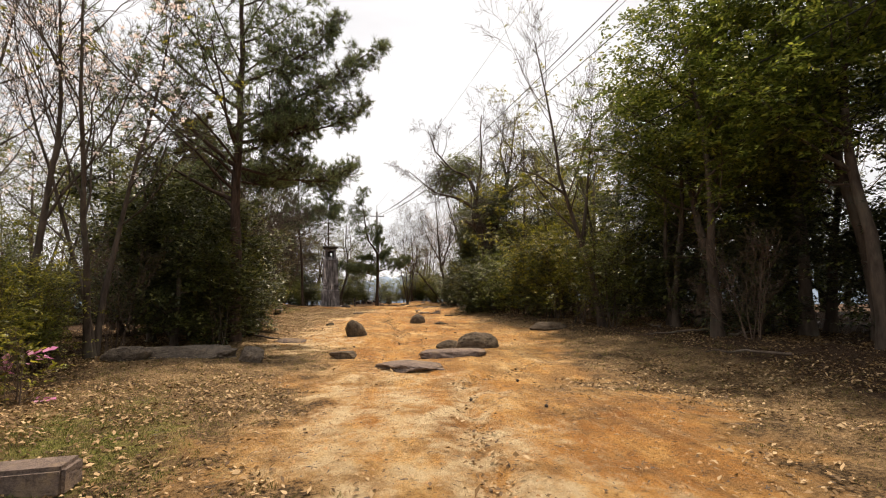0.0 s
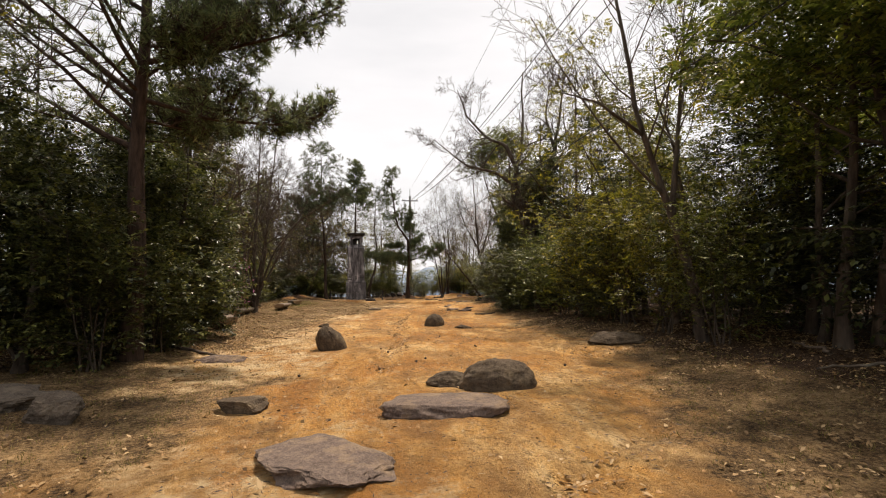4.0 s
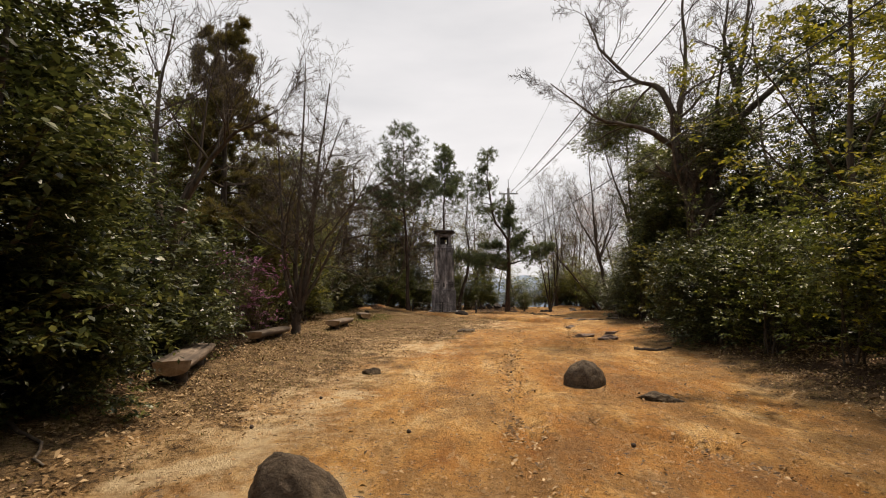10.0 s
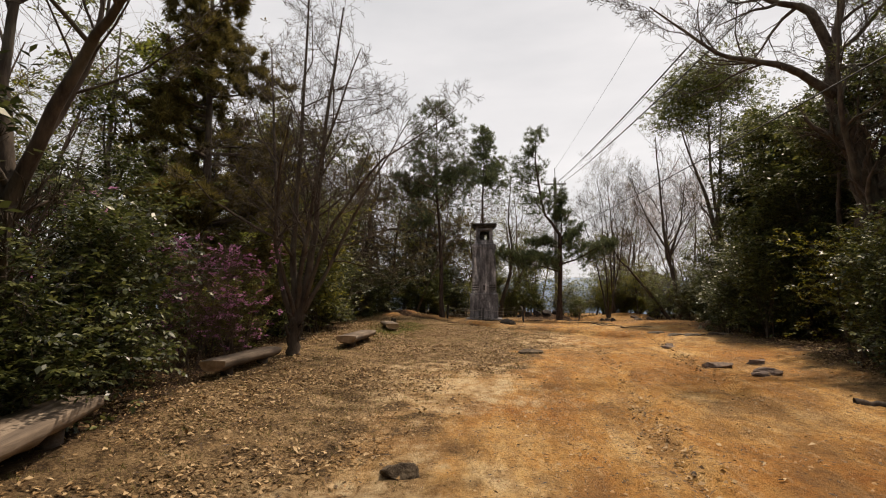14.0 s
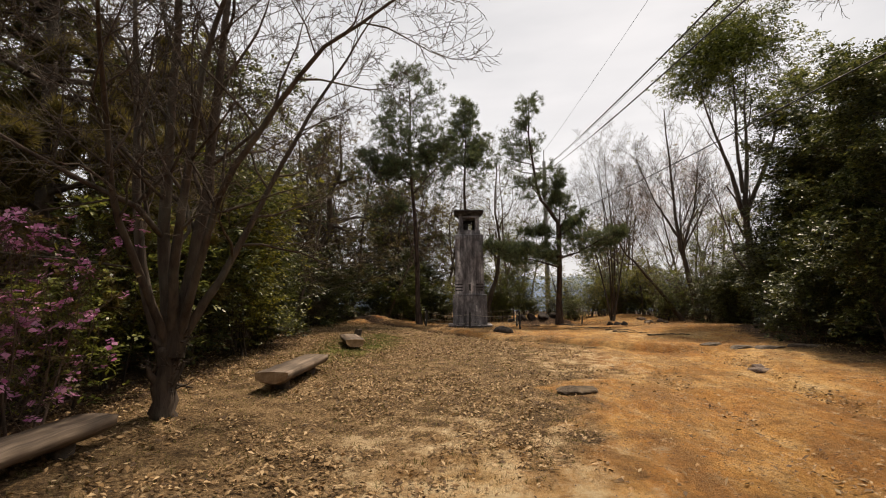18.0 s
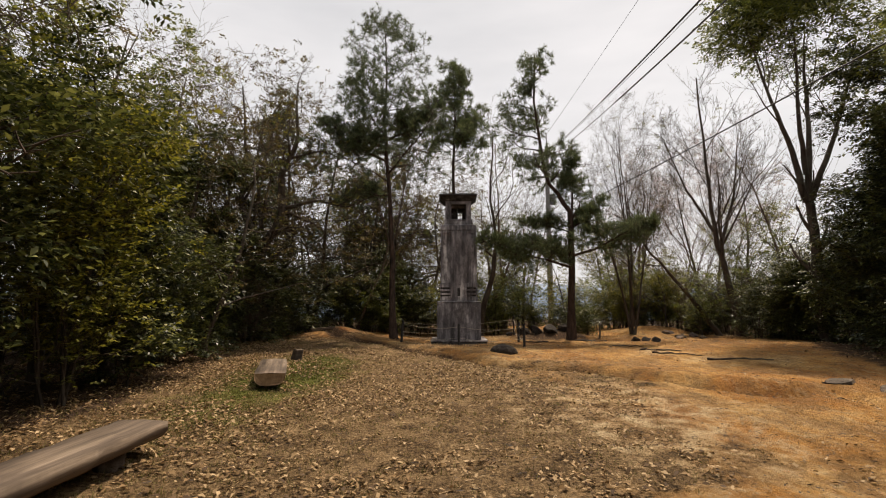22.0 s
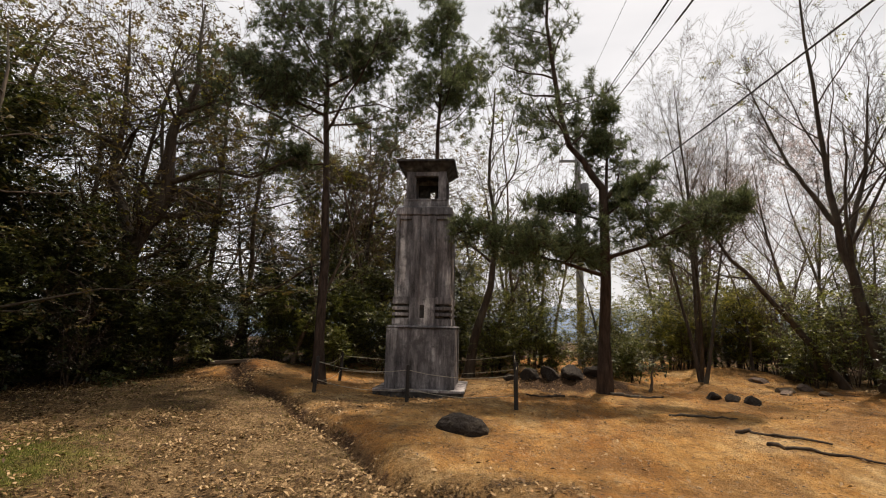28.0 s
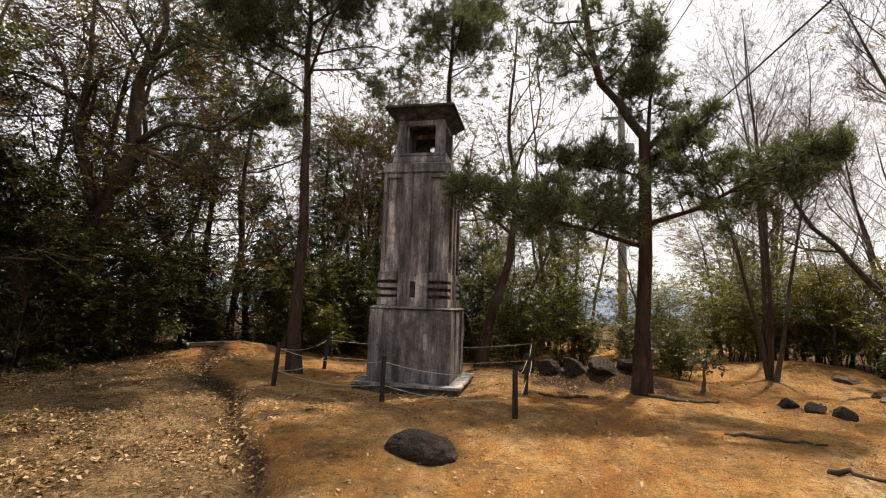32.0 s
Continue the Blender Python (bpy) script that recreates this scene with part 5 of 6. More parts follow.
BUSH = [make_tree("evergreen_bush", "dense dark glossy-leaved evergreen bush", "bush", 301 + k, h, 0.03, SHRUB, 2, BARK_DARK, ("leaf", int(n * 1.8), 0.095, 0.3, 0.17, LEAF_DARK), stems=5, group="dark bushes along the wood") for k, (h, n) in enumerate(((1.9, 4000), (2.6, 5000), (1.3, 2400)))]
BUSHM = [make_tree("leafy_bush", "leafy mid-green bush at the wood's edge", "bush", 311 + k, h, 0.03, SHRUB, 2, BARK_DARK, ("leaf", int(n * 1.4), 0.09, 0.25, 0.17, LEAF_MID), stems=5, group="green bushes along the wood") for k, (h, n) in enumerate(((1.8, 3400), (2.8, 4400)))]
BUSHY = [make_tree("yellow_bush", "yellow-green leafy bush catching the light", "bush", 321, 3.0, 0.035, SHRUB, 2, BARK_DARK, ("leaf", 7200, 0.088, 0.2, 0.18, LEAF_YELLOW), stems=6, group="yellow-green bushes")]
AZ = make_tree("azalea_bush", "azalea with magenta blossom among thin brownish leaves", "bush", 331, 2.1, 0.025, dict(SHRUB, lift=0.12, shoots=(7, 4, 3)), 3, TWIG, ("leaf", 1300, 0.06, 0.1, 0.08, LEAF_BROWN), stems=6, group="azaleas", flowers=(1600, 0.06, LEAF_AZALEA))
AZY = make_tree("azalea_bush", "low azalea with fresh yellow-green leaves and few pink blossoms", "bush", 332, 0.95, 0.015, SHRUB, 2, TWIG, ("leaf", 650, 0.07, 0.1, 0.07, LEAF_YELLOW), stems=5, flowers=(42, 0.11, LEAF_AZALEA))
TWIGS = [make_tree("bare_thicket", "tangle of thin grey leafless stems", "thicket", 341, 2.4, 0.018, dict(BARE, sides=4, steps=3, clear=0.1, spread=0.5, shoots=(7, 4, 2)), 3, TWIG, stems=6, group="thickets")]

rng = np.random.default_rng(77)
MARKED = [
    (EV[2], -4.6, 15.6, 0.85), (EV[0], -4.0, 18.2, 0.95), (EV[2], -4.6, 20.6, 1.0), (EV[0], -6.4, 18.6, 0.9), (EV[2], -3.6, 13.9, 0.8),
    (BUSH[0], -3.6, 19.8, 1), (BUSH[1], -4.0, 23.9, 1.0), (BUSH[0], -3.5, 22.4, 0.9), (BUSH[1], -4.5, 25.2, 0.95), (BUSH[1], -3.2, 17.2, 0.9), (BUSH[0], -3.5, 15.5, 0.9), (BUSH[2], -2.9, 18.9, 0.8),
    (EV[2], -6.4, 25.8, 0.8), (AZ, -4.1, 28.0, 1.1), (AZ, -6.2, 25.6, 1.3), (BUSHM[0], -4.9, 29.5, 1), (BUSHM[1], -5.3, 31.2, 1),
    (EV[1], -6.3, 34.2, 1.0), (YEL[0], -6.6, 36.8, 0.95), (EV[0], -5.9, 37.6, 1.0), (BUSHY[0], -5.0, 35.2, 0.75), (BUSH[1], -5.2, 33.2, 1.0), (BUSH[0], -5.2, 36.8, 0.9), (BUSH[1], -5.9, 39.5, 1.0),
    (MIDT[1], -8.0, 40.5, 1.0), (EV[0], -7.6, 42.5, 1.0), (BUSH[1], -6.6, 41.8, 1.1), (BUSH[1], -7.0, 44.0, 1.1), (BUSH[0], -6.9, 46.2, 1.1), (BRZ[0], -7.6, 45.5, 1.0), (BRZ[0], -8.2, 48.0, 1.15), (BRZ[0], -5.6, 50.5, 1.1),
    (BUSH[1], -5.6, 53.0, 1.1), (BUSH[0], -3.6, 52.0, 1.1), (BUSH[1], -2.3, 51.2, 1.0), (BUSH[0], -0.8, 50.6, 0.9), (BUSHM[0], -1.9, 49.4, 0.7), (BUSHM[0], 2.9, 51.5, 0.8), (BUSHM[0], 4.6, 51.0, 0.7), (BUSHM[1], 6.6, 51.6, 0.7), (BUSH[0], 5.7, 50.3, 0.6),
    (BUSHM[0], 7.4, 52.5, 0.7), (BUSHY[0], 8.6, 54.5, 0.6), (BUSHM[0], 11.2, 54.0, 0.7), (BUSH[0], 13.6, 52.5, 0.8), (BUSH[2], 12.2, 51.0, 0.8), (BUSHM[1], 15.2, 51.0, 0.9), (BUSH[1], 14.6, 48.0, 0.9),
    (BUSHM[0], 7.6, 55.2, 0.8), (BRZ[0], -2.6, 53.6, 1.0), (BAREW[0], -0.6, 55.0, 1.0), (BAREW[1], 3.6, 55.0, 0.9), (BAREW[0], 2.4, 53.2, 0.95), (YEL[0], -3.9, 55.5, 1.0),
    (EVH, 9.3, 9.9, 1.0), (EVH, 10.4, 11.0, 1.1), (EVH, 11.2, 7.6, 1.15), (EVH, 10.8, 4.6, 1.1), (EV[1], 13.2, 33.2, 1.2), (EV[1], 14.6, 29.4, 1.3), (MIDT[1], 12.8, 28.6, 1.0), (EV[0], 12.6, 30.6, 1.1), (BUSHM[1], 9.6, 27.6, 1.1), (BUSHY[0], 9.4, 29.8, 0.9), (EVH, 9.8, 6.6, 1.05), (EVH, 9.6, 3.4, 1.05), (MIDT[1], 11.0, 12.4, 1.1), (EVH, 11.2, 9.2, 1.2), (EV[1], 13.4, 7.6, 1.2), (EV[1], 13.0, 11.0, 1.2), (EVH, 10.0, 12.2, 0.9), (MIDT[1], 10.2, 17.0, 0.9), (YEL[0], 9.6, 15.4, 0.8),
    (BUSHY[0], 9.2, 17.8, 1.15), (BUSHY[0], 9.0, 20.2, 1.1), (BUSHM[1], 9.2, 22.4, 1.05), (BUSHY[0], 9.0, 15.8, 1.0), (BUSHM[1], 9.4, 24.6, 1.0), (BUSHM[1], 8.9, 13.6, 0.95), (BUSH[1], 9.4, 19.0, 1.0), (BUSH[1], 9.5, 21.4, 1.0),
    (BUSH[0], 11.6, 10.6, 0.9), (BUSH[1], 11.9, 8.0, 1.0), (BUSH[1], 11.2, 5.4, 1.0), (TWIGS[0], 9.4, 9.0, 0.6), (TWIGS[0], 9.9, 10.6, 0.6),
    (BUSH[1], 8.5, 25.6, 0.9), (BUSH[1], 8.5, 27.5, 0.95), (BUSHM[1], 8.7, 24.0, 0.9), (BUSH[0], 8.3, 26.6, 0.8),
    (BUSHM[1], 7.4, 54.2, 0.9), (BUSHM[1], 10.8, 54.4, 0.9), (BUSHY[0], 12.0, 53.8, 0.8), (BUSHM[0], 14.8, 50.0, 1.1), (BUSHM[1], 4.5, 52.0, 0.9), (BUSHY[0], -0.4, 51.2, 0.7), (BUSHM[0], -2.8, 49.9, 0.9), (BUSHM[1], -1.9, 50.6, 0.9), (BUSHM[1], 2.6, 50.9, 0.7),
    (BUSHY[0], -6.3, 35.6, 1.05), (YEL[0], -5.6, 36.2, 0.6),
    (EV[1], 11.6, 35.0, 0.95), (EV[2], 11.7, 37.2, 0.9), (EV[2], 12.8, 39.4, 0.9), (BUSH[1], 9.7, 26.4, 1.0), (BUSH[1], 9.9, 34.0, 1.0), (BUSH[1], 11.2, 38.8, 1.0), (BUSH[1], 12.4, 41.0, 1.0), (BUSH[0], 9.8, 36.4, 1.0), (BUSH[0], 9.5, 29.0, 1.0),
    (MIDT[0], 12.6, 36.6, 1.1), (EV[1], 14.2, 42.2, 0.9), (BUSH[1], 13.9, 43.3, 1.0),
    (AZY, -3.75, 7.3, 1.0), (BUSHY[0], -5.0, 8.9, 0.5), (BUSHM[0], -4.9, 9.8, 0.6), (BUSHM[0], -5.6, 8.9, 0.8), (BUSHY[0], -5.9, 9.9, 0.6), (BUSHY[0], -6.6, 8.0, 0.7), (BUSHM[1], -6.2, 12.4, 0.7), (TWIGS[0], -4.7, 13.2, 1.0), (TWIGS[0], -5.6, 12.3, 1.0), (BUSHM[1], -6.8, 13.6, 0.9), (TWIGS[0], -4.4, 27.0, 0.9), (TWIGS[0], -6.2, 44.8, 0.9), (TWIGS[0], -7.4, 38.6, 1.0),
    (YEL[0], 10.3, 19.4, 0.8), (YEL[1], 10.6, 22.8, 0.75), (MIDT[0], 11.6, 20.8, 0.95), (YEL[1], 10.4, 13.0, 0.8),
    (BRZ[0], -9.6, 45.0, 1.2), (BRZ[0], -6.8, 50.2, 1.25), (BRZ[0], -10.8, 40.0, 1.3), (BRZ[0], -8.0, 46.8, 1.2), (BAREW[1], -10.6, 52.0, 1.2), (BRZ[0], -12.0, 46.6, 1.3), (BRZ[0], -4.0, 56.6, 1.2), (BUSHM[0], -7.2, 41.2, 1.0),
    (EV[0], 15.0, 44.0, 0.85), (EV[1], 14.8, 42.6, 1.0), (EV[0], 16.2, 46.0, 0.9), (BUSH[1], 14.3, 45.0, 0.95), (BRZ[0], -3.0, 54.6, 1.1), (BRZ[0], -0.8, 57.0, 1.1), (YEL[0], 1.6, 58.4, 1.0), (BRZ[0], 4.2, 58.8, 1.0), (BRZ[0], 11.8, 58.5, 0.9), (BUSHM[1], -4.2, 50.4, 0.8),
    (EV[1], -5.0, 56.0, 1.1), (EV[0], -2.0, 57.5, 1.0), (BRZ[0], -4.6, 54.2, 1.05), (BRZ[0], -9.2, 47.0, 1.1), (BRZ[0], -6.6, 48.6, 1.0), (BRZ[0], 0.8, 56.2, 1.0), (BRZ[0], -8.6, 37.0, 1.05), (MIDT[1], -11.0, 42.0, 1.1), (BAREW[1], -1.6, 52.6, 0.95), (BAREW[0], -3.4, 49.8, 0.85), (MIDT[0], 4.6, 54.6, 0.75), (BRZ[0], 2.6, 57.4, 0.9), (BAREW[1], 5.4, 57.5, 0.85),
    (EV[2], 3.8, 56.0, 0.7), (EV[2], 1.4, 55.2, 0.8), (EV[2], 12.6, 56.0, 0.7), (BAREW[1], 11.4, 56.5, 0.9), (BAREW[0], 15.8, 55.6, 0.95), (BAREW[1], 16.8, 51.0, 1.0), (YEL[0], 18.2, 53.0, 0.8),
    (EV[2], -3.6, 15.7, 0.85), (BUSH[1], -2.5, 13.9, 0.95), (BUSH[1], -2.2, 15.7, 0.9), (BUSH[1], -2.9, 16.6, 1.0), (EV[0], -3.6, 19.6, 0.9), (BUSH[1], -3.0, 19.0, 0.9),
    (EV[2], -3.4, 51.8, 0.8), (EV[2], -1.2, 53.2, 0.75), (EV[0], -6.2, 52.4, 1.0), (EV[1], -9.4, 50.5, 1.0), (EV[0], -10.0, 46.0, 1.0), (EV[1], -9.2, 43.2, 1.0), (BUSH[1], -4.6, 51.4, 1.0), (BUSH[1], 1.2, 52.6, 0.9), (BUSHM[1], 0.2, 51.4, 0.7),
    (BUSHM[1], 3.9, 50.9, 0.75), (BUSHM[0], 6.8, 50.0, 0.7), (BUSHY[0], 6.2, 54.0, 0.75), (BUSHM[1], 10.4, 55.6, 0.8), (BUSHM[0], 12.4, 52.8, 0.9), (BUSH[1], 14.0, 53.5, 0.9), (BUSHM[1], 16.6, 49.6, 0.9), (EV[2], 17.2, 47.6, 0.8), (MIDT[0], 15.6, 53.2, 0.8), (BUSH[1], 13.2, 46.4, 0.9),
    (EV[2], 12.2, 6.2, 1.0), (EV[0], 12.4, 9.6, 1.1), (BUSH[1], 10.3, 9.8, 1.0), (BUSH[1], 11.0, 0.8, 1.1), (BUSH[1], 12.6, 4.2, 1.1),
    (EV[1], 12.6, 37.0, 1.15), (EV[1], 13.6, 40.2, 1.1), (EV[1], 13.2, 39.0, 1.2), (EV[1], 13.9, 41.4, 1.1), (EV[0], 11.8, 33.4, 1.05), (EV[0], 12.4, 34.6, 1.25), (BUSH[1], 13.0, 42.4, 1.0), (BUSH[1], 13.6, 44.2, 1.0), (BUSH[1], 13.8, 46.8, 1.0), (EV[0], 15.4, 44.4, 1.2),
    (EV[2], -7.2, 45.0, 0.9), (EV[2], -6.6, 48.4, 0.85), (EV[0], -8.5, 44.2, 1.0), (BUSH[1], -5.9, 47.2, 1.0), (BUSH[1], -5.4, 49.3, 0.95), (BUSH[1], -6.3, 45.4, 1.05), (BUSH[1], -7.6, 41.0, 1.1), (EV[2], -7.0, 39.4, 0.9),
    (BUSHY[0], -4.5, 8.0, 0.62), (BUSHY[0], -5.4, 7.4, 0.75), (BUSHY[0], -4.9, 10.5, 0.6), (BUSHM[1], -5.9, 11.2, 0.75), (BUSHY[0], -7.4, 9.6, 0.9), (AZ, -4.9, 27.2, 1.05), (BUSHY[0], -5.0, 28.6, 0.5), (EV[2], 15.2, 47.4, 0.7), (EV[2], 16.6, 50.8, 0.65), (BUSHM[1], 14.4, 51.4, 1.0), (BUSHY[0], 15.4, 49.2, 0.8), (BUSH[1], 12.9, 47.8, 0.8),
    (EV[1], 12.5, 15.2, 1.1), (EV[1], 14.2, 17.2, 1.2), (EV[2], 11.4, 14.2, 1.0), (EV[1], 13.6, 13.2, 1.2), (BUSH[1], 11.2, 15.6, 1.1),
    (BUSH[1], 14.3, 46.8, 1.1), (BUSH[1], 14.6, 47.8, 1.1), (BUSHM[1], 14.8, 48.8, 1.2), (BUSHM[1], 11.9, 50.2, 0.9), (BUSHM[1], 9.6, 55.4, 1.1), (BUSHM[1], 11.4, 55.8, 1.1), (BUSHY[0], 2.9, 54.2, 0.9), (BUSHY[0], 13.0, 55.6, 1.0), (BRZ[0], -5.6, 40.6, 0.75),
    (BAREW[0], 9.6, 57.4, 0.8), (BAREW[1], 10.8, 56.4, 0.7), (BAREW[0], 12.9, 54.8, 0.75), (BAREW[1], 14.9, 53.6, 0.7), (BAREW[0], 16.5, 52.6, 0.8), (TWIGS[0], 10.2, 54.2, 1.3), (TWIGS[0], 12.0, 52.2, 1.2), (TWIGS[0], 13.2, 50.6, 1.2), (TWIGS[0], 15.0, 50.4, 1.3), (EV[2], 10.2, 57.6, 0.65), (EV[2], 14.2, 55.6, 0.65), (EV[2], 16.4, 54.4, 0.7), (BUSHY[0], 11.6, 53.6, 0.9), (BUSHY[0], 9.6, 54.0, 0.7),
    (YEL[0], 6.4, 52.6, 0.5), (YEL[1], 4.0, 52.0, 0.45), (YEL[0], 11.4, 52.6, 0.5), (MIDT[0], 2.4, 52.4, 0.5), (YEL[1], 14.2, 52.4, 0.5), (EV[2], -2.9, 17.6, 0.95), (BUSH[1], -2.4, 18.7, 0.8), (PINES[0], -7.4, 51.5, 1.05), (PINES[0], -3.2, 57.5, 1.0), (BRZ[0], -9.5, 34.0, 1.1),
]
for proto, x, y, size in MARKED:
    plant(proto, x, y, rng.uniform(0, 360), size)


def scatter(count, ylo, yhi, near, far, kinds, weights, gap, side, lo, hi, seed, taken):
    """Fills the wood on one side of the clearing, keeping plants apart."""
    r = np.random.default_rng(seed)
    done = tries = 0
    while done < count and tries < count * 40:
        tries += 1
        y = r.uniform(ylo, yhi)
        off = near + (far - near) * r.uniform() ** 1.2
        x = np.interp(y, LEFT_Y, LEFT_X) - off if side < 0 else np.interp(y, RIGHT_Y, RIGHT_X) + off
        if any((x - a) ** 2 + (y - b) ** 2 < gap * gap for a, b in taken):
            continue
        taken.append((x, y))
        plant(kinds[r.choice(len(kinds), p=weights)], x, y, r.uniform(0, 360), r.uniform(lo, hi))
        done += 1


trees_at = [(8.9, 1.5)] + [(x, y) for x in (10.0, 12.0, 14.0) for y in (24.5, 26.5, 28.5, 30.5)] + [(x, y) for p, x, y, s in MARKED if p in [EVH] + EV + MIDT + YEL + BRZ + BAREW + PINES]
low_at = [(x, y) for p, x, y, s in MARKED if p in BUSH + BUSHM + BUSHY + TWIGS]
WOODS = EV + MIDT + YEL + BRZ + BAREW + PINES
LOW = BUSH + BUSHM + TWIGS
for x, y, s in ((17.0, 59.0, 1.2), (20.5, 62.0, 1.3), (14.5, 63.0, 1.2), (-8.5, 12.5, 1.1), (-9.5, 8.0, 1.0), (-12.5, 13.0, 1.1)):
    copy_thing(CHERRY, Matrix.Translation((x, y, on_ground(x, y, 0.05))) @ Matrix.Rotation(x * 7.0, 4, "Z") @ Matrix.Scale(s, 4))
scatter(2, -8, 12.5, 3.4, 15, [BAREW[0], BAREW[1], BRZ[0], YEL[0]], [0.4, 0.3, 0.15, 0.15], 2.4, -1, 0.8, 1.1, 4, trees_at)
scatter(32, 19, 62, 2.2, 15, WOODS, [0.08, 0.08, 0.06, 0.12, 0.1, 0.11, 0.1, 0.11, 0.09, 0.09, 0.06], 2.2, -1, 0.85, 1.2, 5, trees_at)
scatter(36, -8, 48, 2.6, 15, WOODS, [0.16, 0.16, 0.1, 0.14, 0.12, 0.07, 0.06, 0.04, 0.05, 0.05, 0.05], 2.2, 1, 0.9, 1.3, 6, trees_at)
scatter(46, -6, 58, 0.5, 9, LOW, [0.22, 0.22, 0.14, 0.16, 0.14, 0.12], 1.3, -1, 0.8, 1.15, 7, low_at)
scatter(8, -6, 13, 3.2, 9, LOW, [0.24, 0.24, 0.14, 0.16, 0.14, 0.08], 1.3, 1, 0.8, 1.15, 18, low_at)
scatter(40, 13, 48, 0.6, 9, LOW, [0.24, 0.24, 0.14, 0.16, 0.14, 0.08], 1.3, 1, 0.8, 1.15, 8, low_at)
r = np.random.default_rng(9)
for k in range(26):
    x, y = r.uniform(-9, 20), r.uniform(57, 70)
    if 5.6 < x < 10.5:
        continue
    plant((BAREW + PINES + BRZ + YEL + MIDT)[r.choice(7)], x, y, r.uniform(0, 360), r.uniform(0.8, 1.05))
for k in range(22):
    x, y = r.uniform(-8, 21), r.uniform(53.5, 62)
    if 6.0 < x < 9.2:
        continue
    plant(LOW[r.choice(6)], x, y, r.uniform(0, 360), r.uniform(0.6, 0.95))

# ---- litter, grass and cones ----
r = np.random.default_rng(12)


def ground_leaves(name, label, count, keep, size, mat, category):
    pts = []
    while len(pts) < count:
        x, y = r.uniform(-9, 13, 4000), r.uniform(0.8, 53, 4000)
        ok = r.uniform(size=4000) < keep(x, y)
        pts += list(zip(x[ok], y[ok]))
    p = np.array(pts[:count])
    z = ground_z(p[:, 0], p[:, 1]) + r.uniform(0.006, 0.03, count)
    base = np.column_stack([p, z])
    a = r.uniform(0, 2 * np.pi, count)
    tilt = r.normal(0, 0.3, count)
    d = np.stack([np.cos(a), np.sin(a), tilt], -1)
    w = np.stack([-np.sin(a), np.cos(a), r.normal(0, 0.35, count)], -1)
    ln = (size * r.uniform(0.5, 1.35, count))[:, None]
    curl = np.array([0, 0, 1.0]) * ln * r.uniform(0.02, 0.2, count)[:, None]
    v = np.stack([base, base + d * ln * 0.5 + w * ln * 0.24 + curl, base + d * ln, base + d * ln * 0.5 - w * ln * 0.24 + curl], 1)
    ob = mesh_object(name, v.reshape(-1, 3), np.arange(count * 4).reshape(-1, 4), mat)
    return tagged(ob, label, category, kind="stuff")


def litter_density(x, y):
    e = wood_edge(x, y)
    bare, pale, green, lit = zones(x, y)
    d = 0.75 * soft(-1.6, 0.0, e) * soft(4, 1, e) + 0.1 + 0.5 * soft(0.8, -1.2, x) * soft(13, 17, y) * soft(30, 25, y)
    d = d + 0.95 * soft(21, 27, y) * soft(45, 40, y) * soft(4.5, 1.5, x) * (1 - soft(0.3, 0.8, bare)) + 0.35 * soft(12, 6, y) * (1 - soft(0.3, 0.8, bare))
    d = d + 0.5 * soft(2.0, 0.5, x) * np.exp(-(near_line(x, y, GULLY) / 0.25) ** 2) + 0.55 * soft(43, 47, y)
    d = d * (1 - 0.93 * soft(0.3, 0.8, bare))
    for rut in (RUT_A, RUT_B, RUT_C, RUT_D):
        d = d + 0.4 * np.exp(-(near_line(x, y, rut) / 0.22) ** 2)
    return np.clip(d, 0.03, 1) * (0.12 + 1.5 * soft(0.3, 0.72, 0.6 * value_noise(x * 0.9, y * 0.9, 21) + 0.4 * value_noise(x * 2.6, y * 2.6, 22) + 0.5))


ground_leaves("leaf_litter", "dry tan and brown fallen leaves over the turf", 170000, litter_density, 0.06, LITTER, "leaf litter")


def specks(name, label, count, keep, lo, hi, mat, category, long):
    """Grit, pebbles or bits of twig: low crooked wedges on the earth."""
    pts = []
    while len(pts) < count:
        x, y = r.uniform(-6, 11, 4000), r.uniform(0.8, 52, 4000)
        ok = r.uniform(size=4000) < keep(x, y)
        pts += list(zip(x[ok], y[ok]))
    p = np.array(pts[:count])
    c = np.column_stack([p, ground_z(p[:, 0], p[:, 1])])
    a = r.uniform(0, 2 * np.pi, count)
    s = r.uniform(lo, hi, count) * r.uniform(0.5, 1, count)
    u = np.stack([np.cos(a), np.sin(a), a * 0], -1) * (s * long)[:, None]
    w = np.stack([-np.sin(a), np.cos(a), a * 0], -1) * (s * 0.7)[:, None]
    top = c + np.column_stack([r.normal(0, 0.2, (count, 2)) * s[:, None], s * 0.8])
    v = np.stack([c - u, c + w * r.uniform(0.6, 1.2, (count, 1)), c + u * r.uniform(0.6, 1.2, (count, 1)), c - w, top], 1)
    k = np.arange(count)[:, None, None] * 5
    f = (np.array([[0, 3, 4], [3, 2, 4], [2, 1, 4], [1, 0, 4]])[None] + k).reshape(-1, 3)
    return tagged(mesh_object(name, v.reshape(-1, 3), f, mat), label, category, kind="stuff")


def open_ground(x, y):
    return np.clip(soft(0.6, -0.6, wood_edge(x, y)) * (0.25 + 1.3 * (value_noise(x * 0.9, y * 0.9, 51) + 0.5) ** 2) * (1 + 0.8 * soft(41, 44, y)), 0, 1)


def trodden(x, y):
    return open_ground(x, y) * soft(0.3, 0.8, zones(x, y)[0])


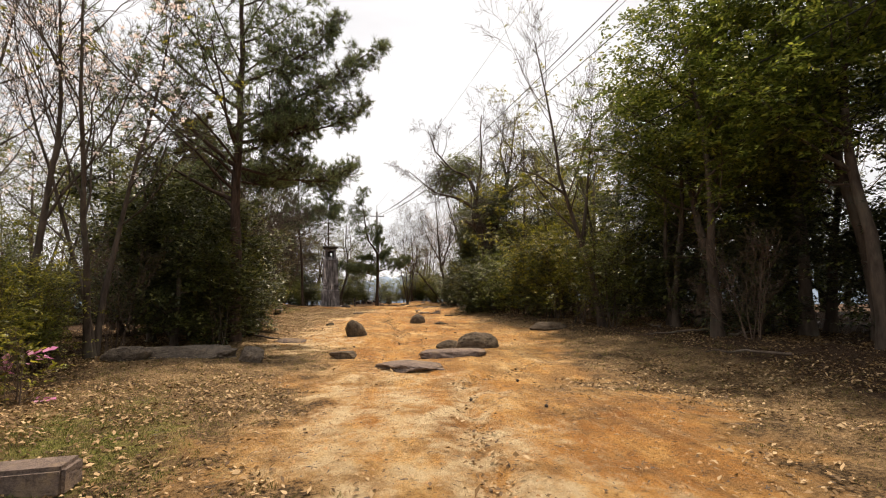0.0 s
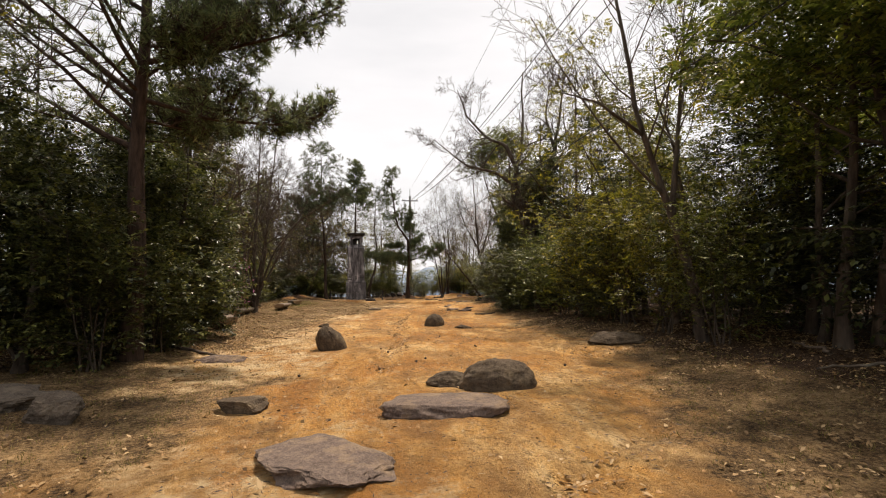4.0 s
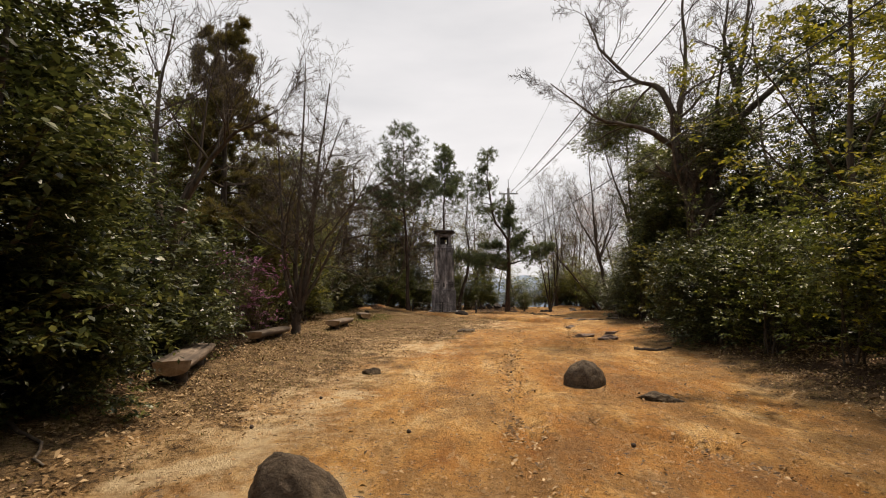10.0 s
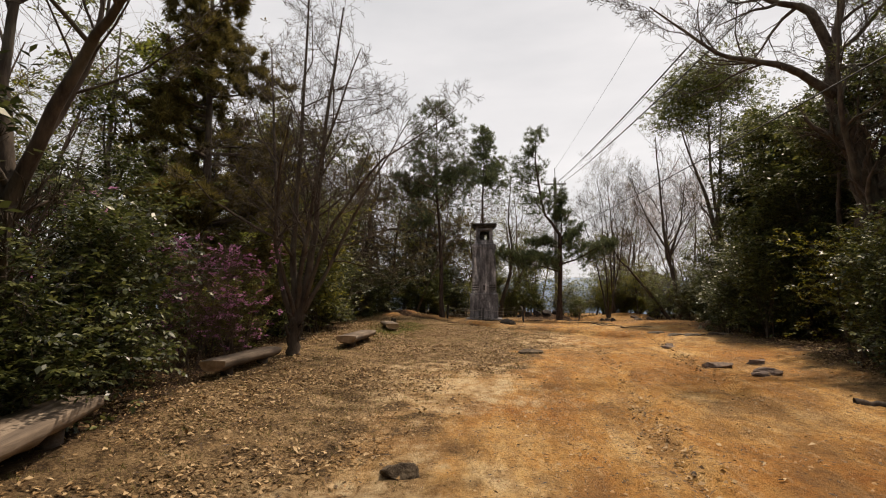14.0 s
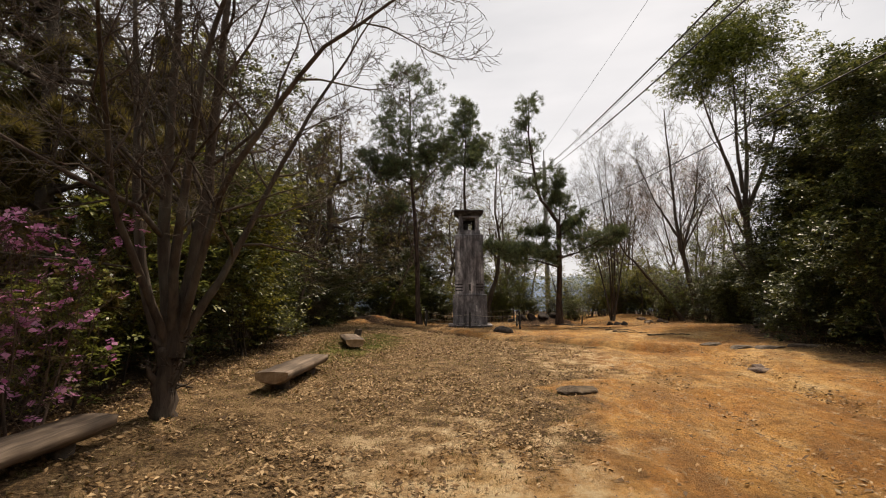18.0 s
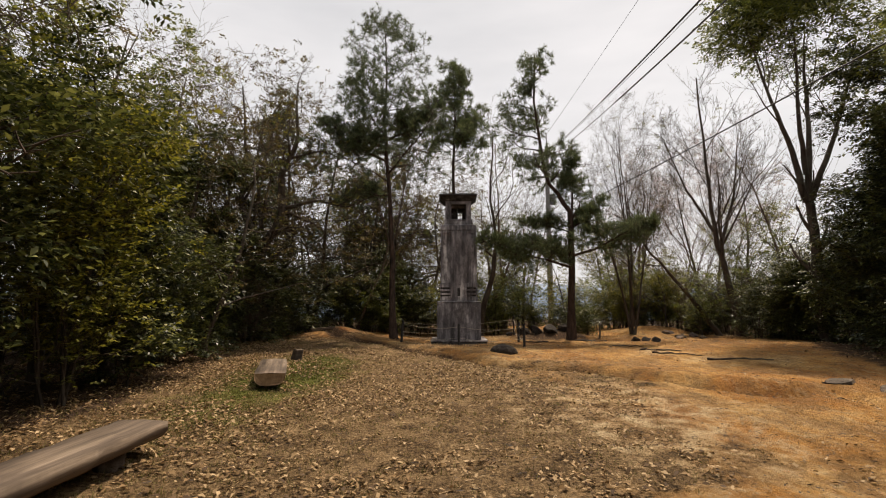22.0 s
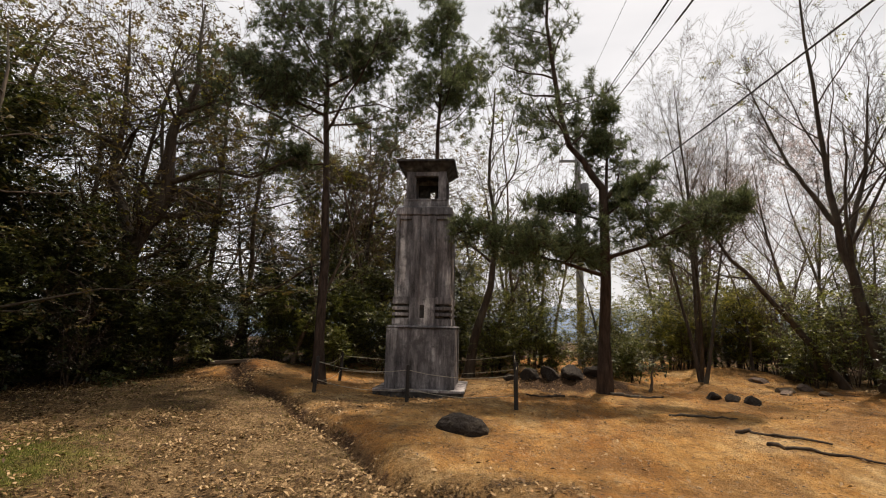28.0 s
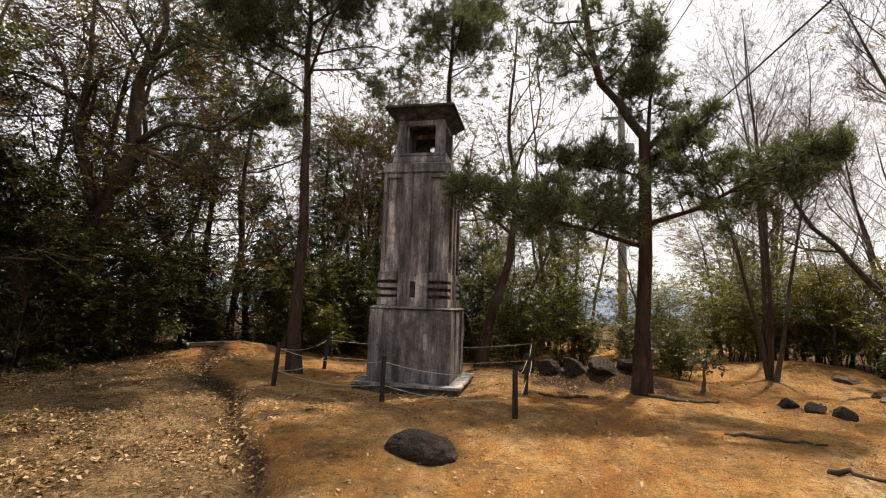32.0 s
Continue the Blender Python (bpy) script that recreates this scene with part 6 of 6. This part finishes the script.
specks("pebbles", "small pale grit and pebbles on the bare path", 11000, trodden, 0.005, 0.017, STONE_PALE, "pebbles", 1.0)
specks("earth_clods", "small orange clods of earth on the path", 15000, trodden, 0.008, 0.028, GRIT, "earth clods", 1.2)
specks("twig_litter", "dark bits of twig and bark on the ground", 15000, open_ground, 0.005, 0.012, CONE, "twigs", 5.0)
specks("needle_litter", "fallen brown pine needles strewn over the earth", 40000, open_ground, 0.004, 0.008, LITTER, "pine needles", 9.0)


def tufts(name, label, count, keep, height, mat):
    pts = []
    while len(pts) < count:
        x, y = r.uniform(-7, 10, 4000), r.uniform(0.8, 52, 4000)
        ok = r.uniform(size=4000) < keep(x, y)
        pts += list(zip(x[ok], y[ok]))
    p = np.repeat(np.array(pts[:count]), 6, 0)
    n = len(p)
    p = p + r.normal(0, 0.035, (n, 2))
    base = np.column_stack([p, ground_z(p[:, 0], p[:, 1]) - 0.005])
    a = r.uniform(0, 2 * np.pi, n)
    w = np.stack([np.cos(a), np.sin(a), a * 0], -1) * 0.0045
    tip = base + np.column_stack([r.normal(0, 0.4, (n, 2)), np.ones(n)]) * (height * r.uniform(0.4, 1.2, n))[:, None]
    v = np.stack([base - w, base + w, tip], 1)
    return tagged(mesh_object(name, v.reshape(-1, 3), np.arange(n * 3).reshape(-1, 3), mat), label, "grass", kind="stuff")


def grass_density(x, y):
    bare, pale, green, lit = zones(x, y)
    return np.clip((0.25 + 1.4 * green) * (1 - soft(0.2, 0.6, bare)) * soft(0.6, -0.4, wood_edge(x, y)), 0.0, 1)


tufts("grass", "short dry yellow-green grass", 14000, grass_density, 0.045, GRASS)
tufts("moss_grass", "short green grass and moss round the last bench", 5000, lambda x, y: np.clip(zones(x, y)[2] - 0.35, 0, 1), 0.035, MOSS)
cones_at = [(2.4, 15.6), (3.1, 14.4), (2.9, 14.2), (2.2, 13.9), (-0.2, 18.7), (0.9, 13.2), (3.9, 18.2), (1.6, 18.6), (4.4, 16.0), (0.1, 20.4), (3.2, 23.0), (-1.2, 14.8), (5.4, 13.2), (2.0, 6.5), (3.0, 7.3), (2.7, 5.6)]
cone = None
for x, y in cones_at:
    if cone is None:
        w = Wood()
        w.tube([(0, 0, 0), (0.012, 0, 0.0), (0.035, 0, 0.0), (0.055, 0, 0)], [0.008, 0.024, 0.02, 0.004], 8)
        cone = tagged(w.build("pine_cone", CONE, None), "small dark fallen pine cone on the earth", "pine cone", "fallen pine cones")
        cone.matrix_basis = Matrix.Translation((x, y, on_ground(x, y) + 0.018))
    else:
        copy_thing(cone, Matrix.Translation((x, y, on_ground(x, y) + 0.018)) @ Matrix.Rotation(r.uniform(0, 6.28), 4, "Z"))
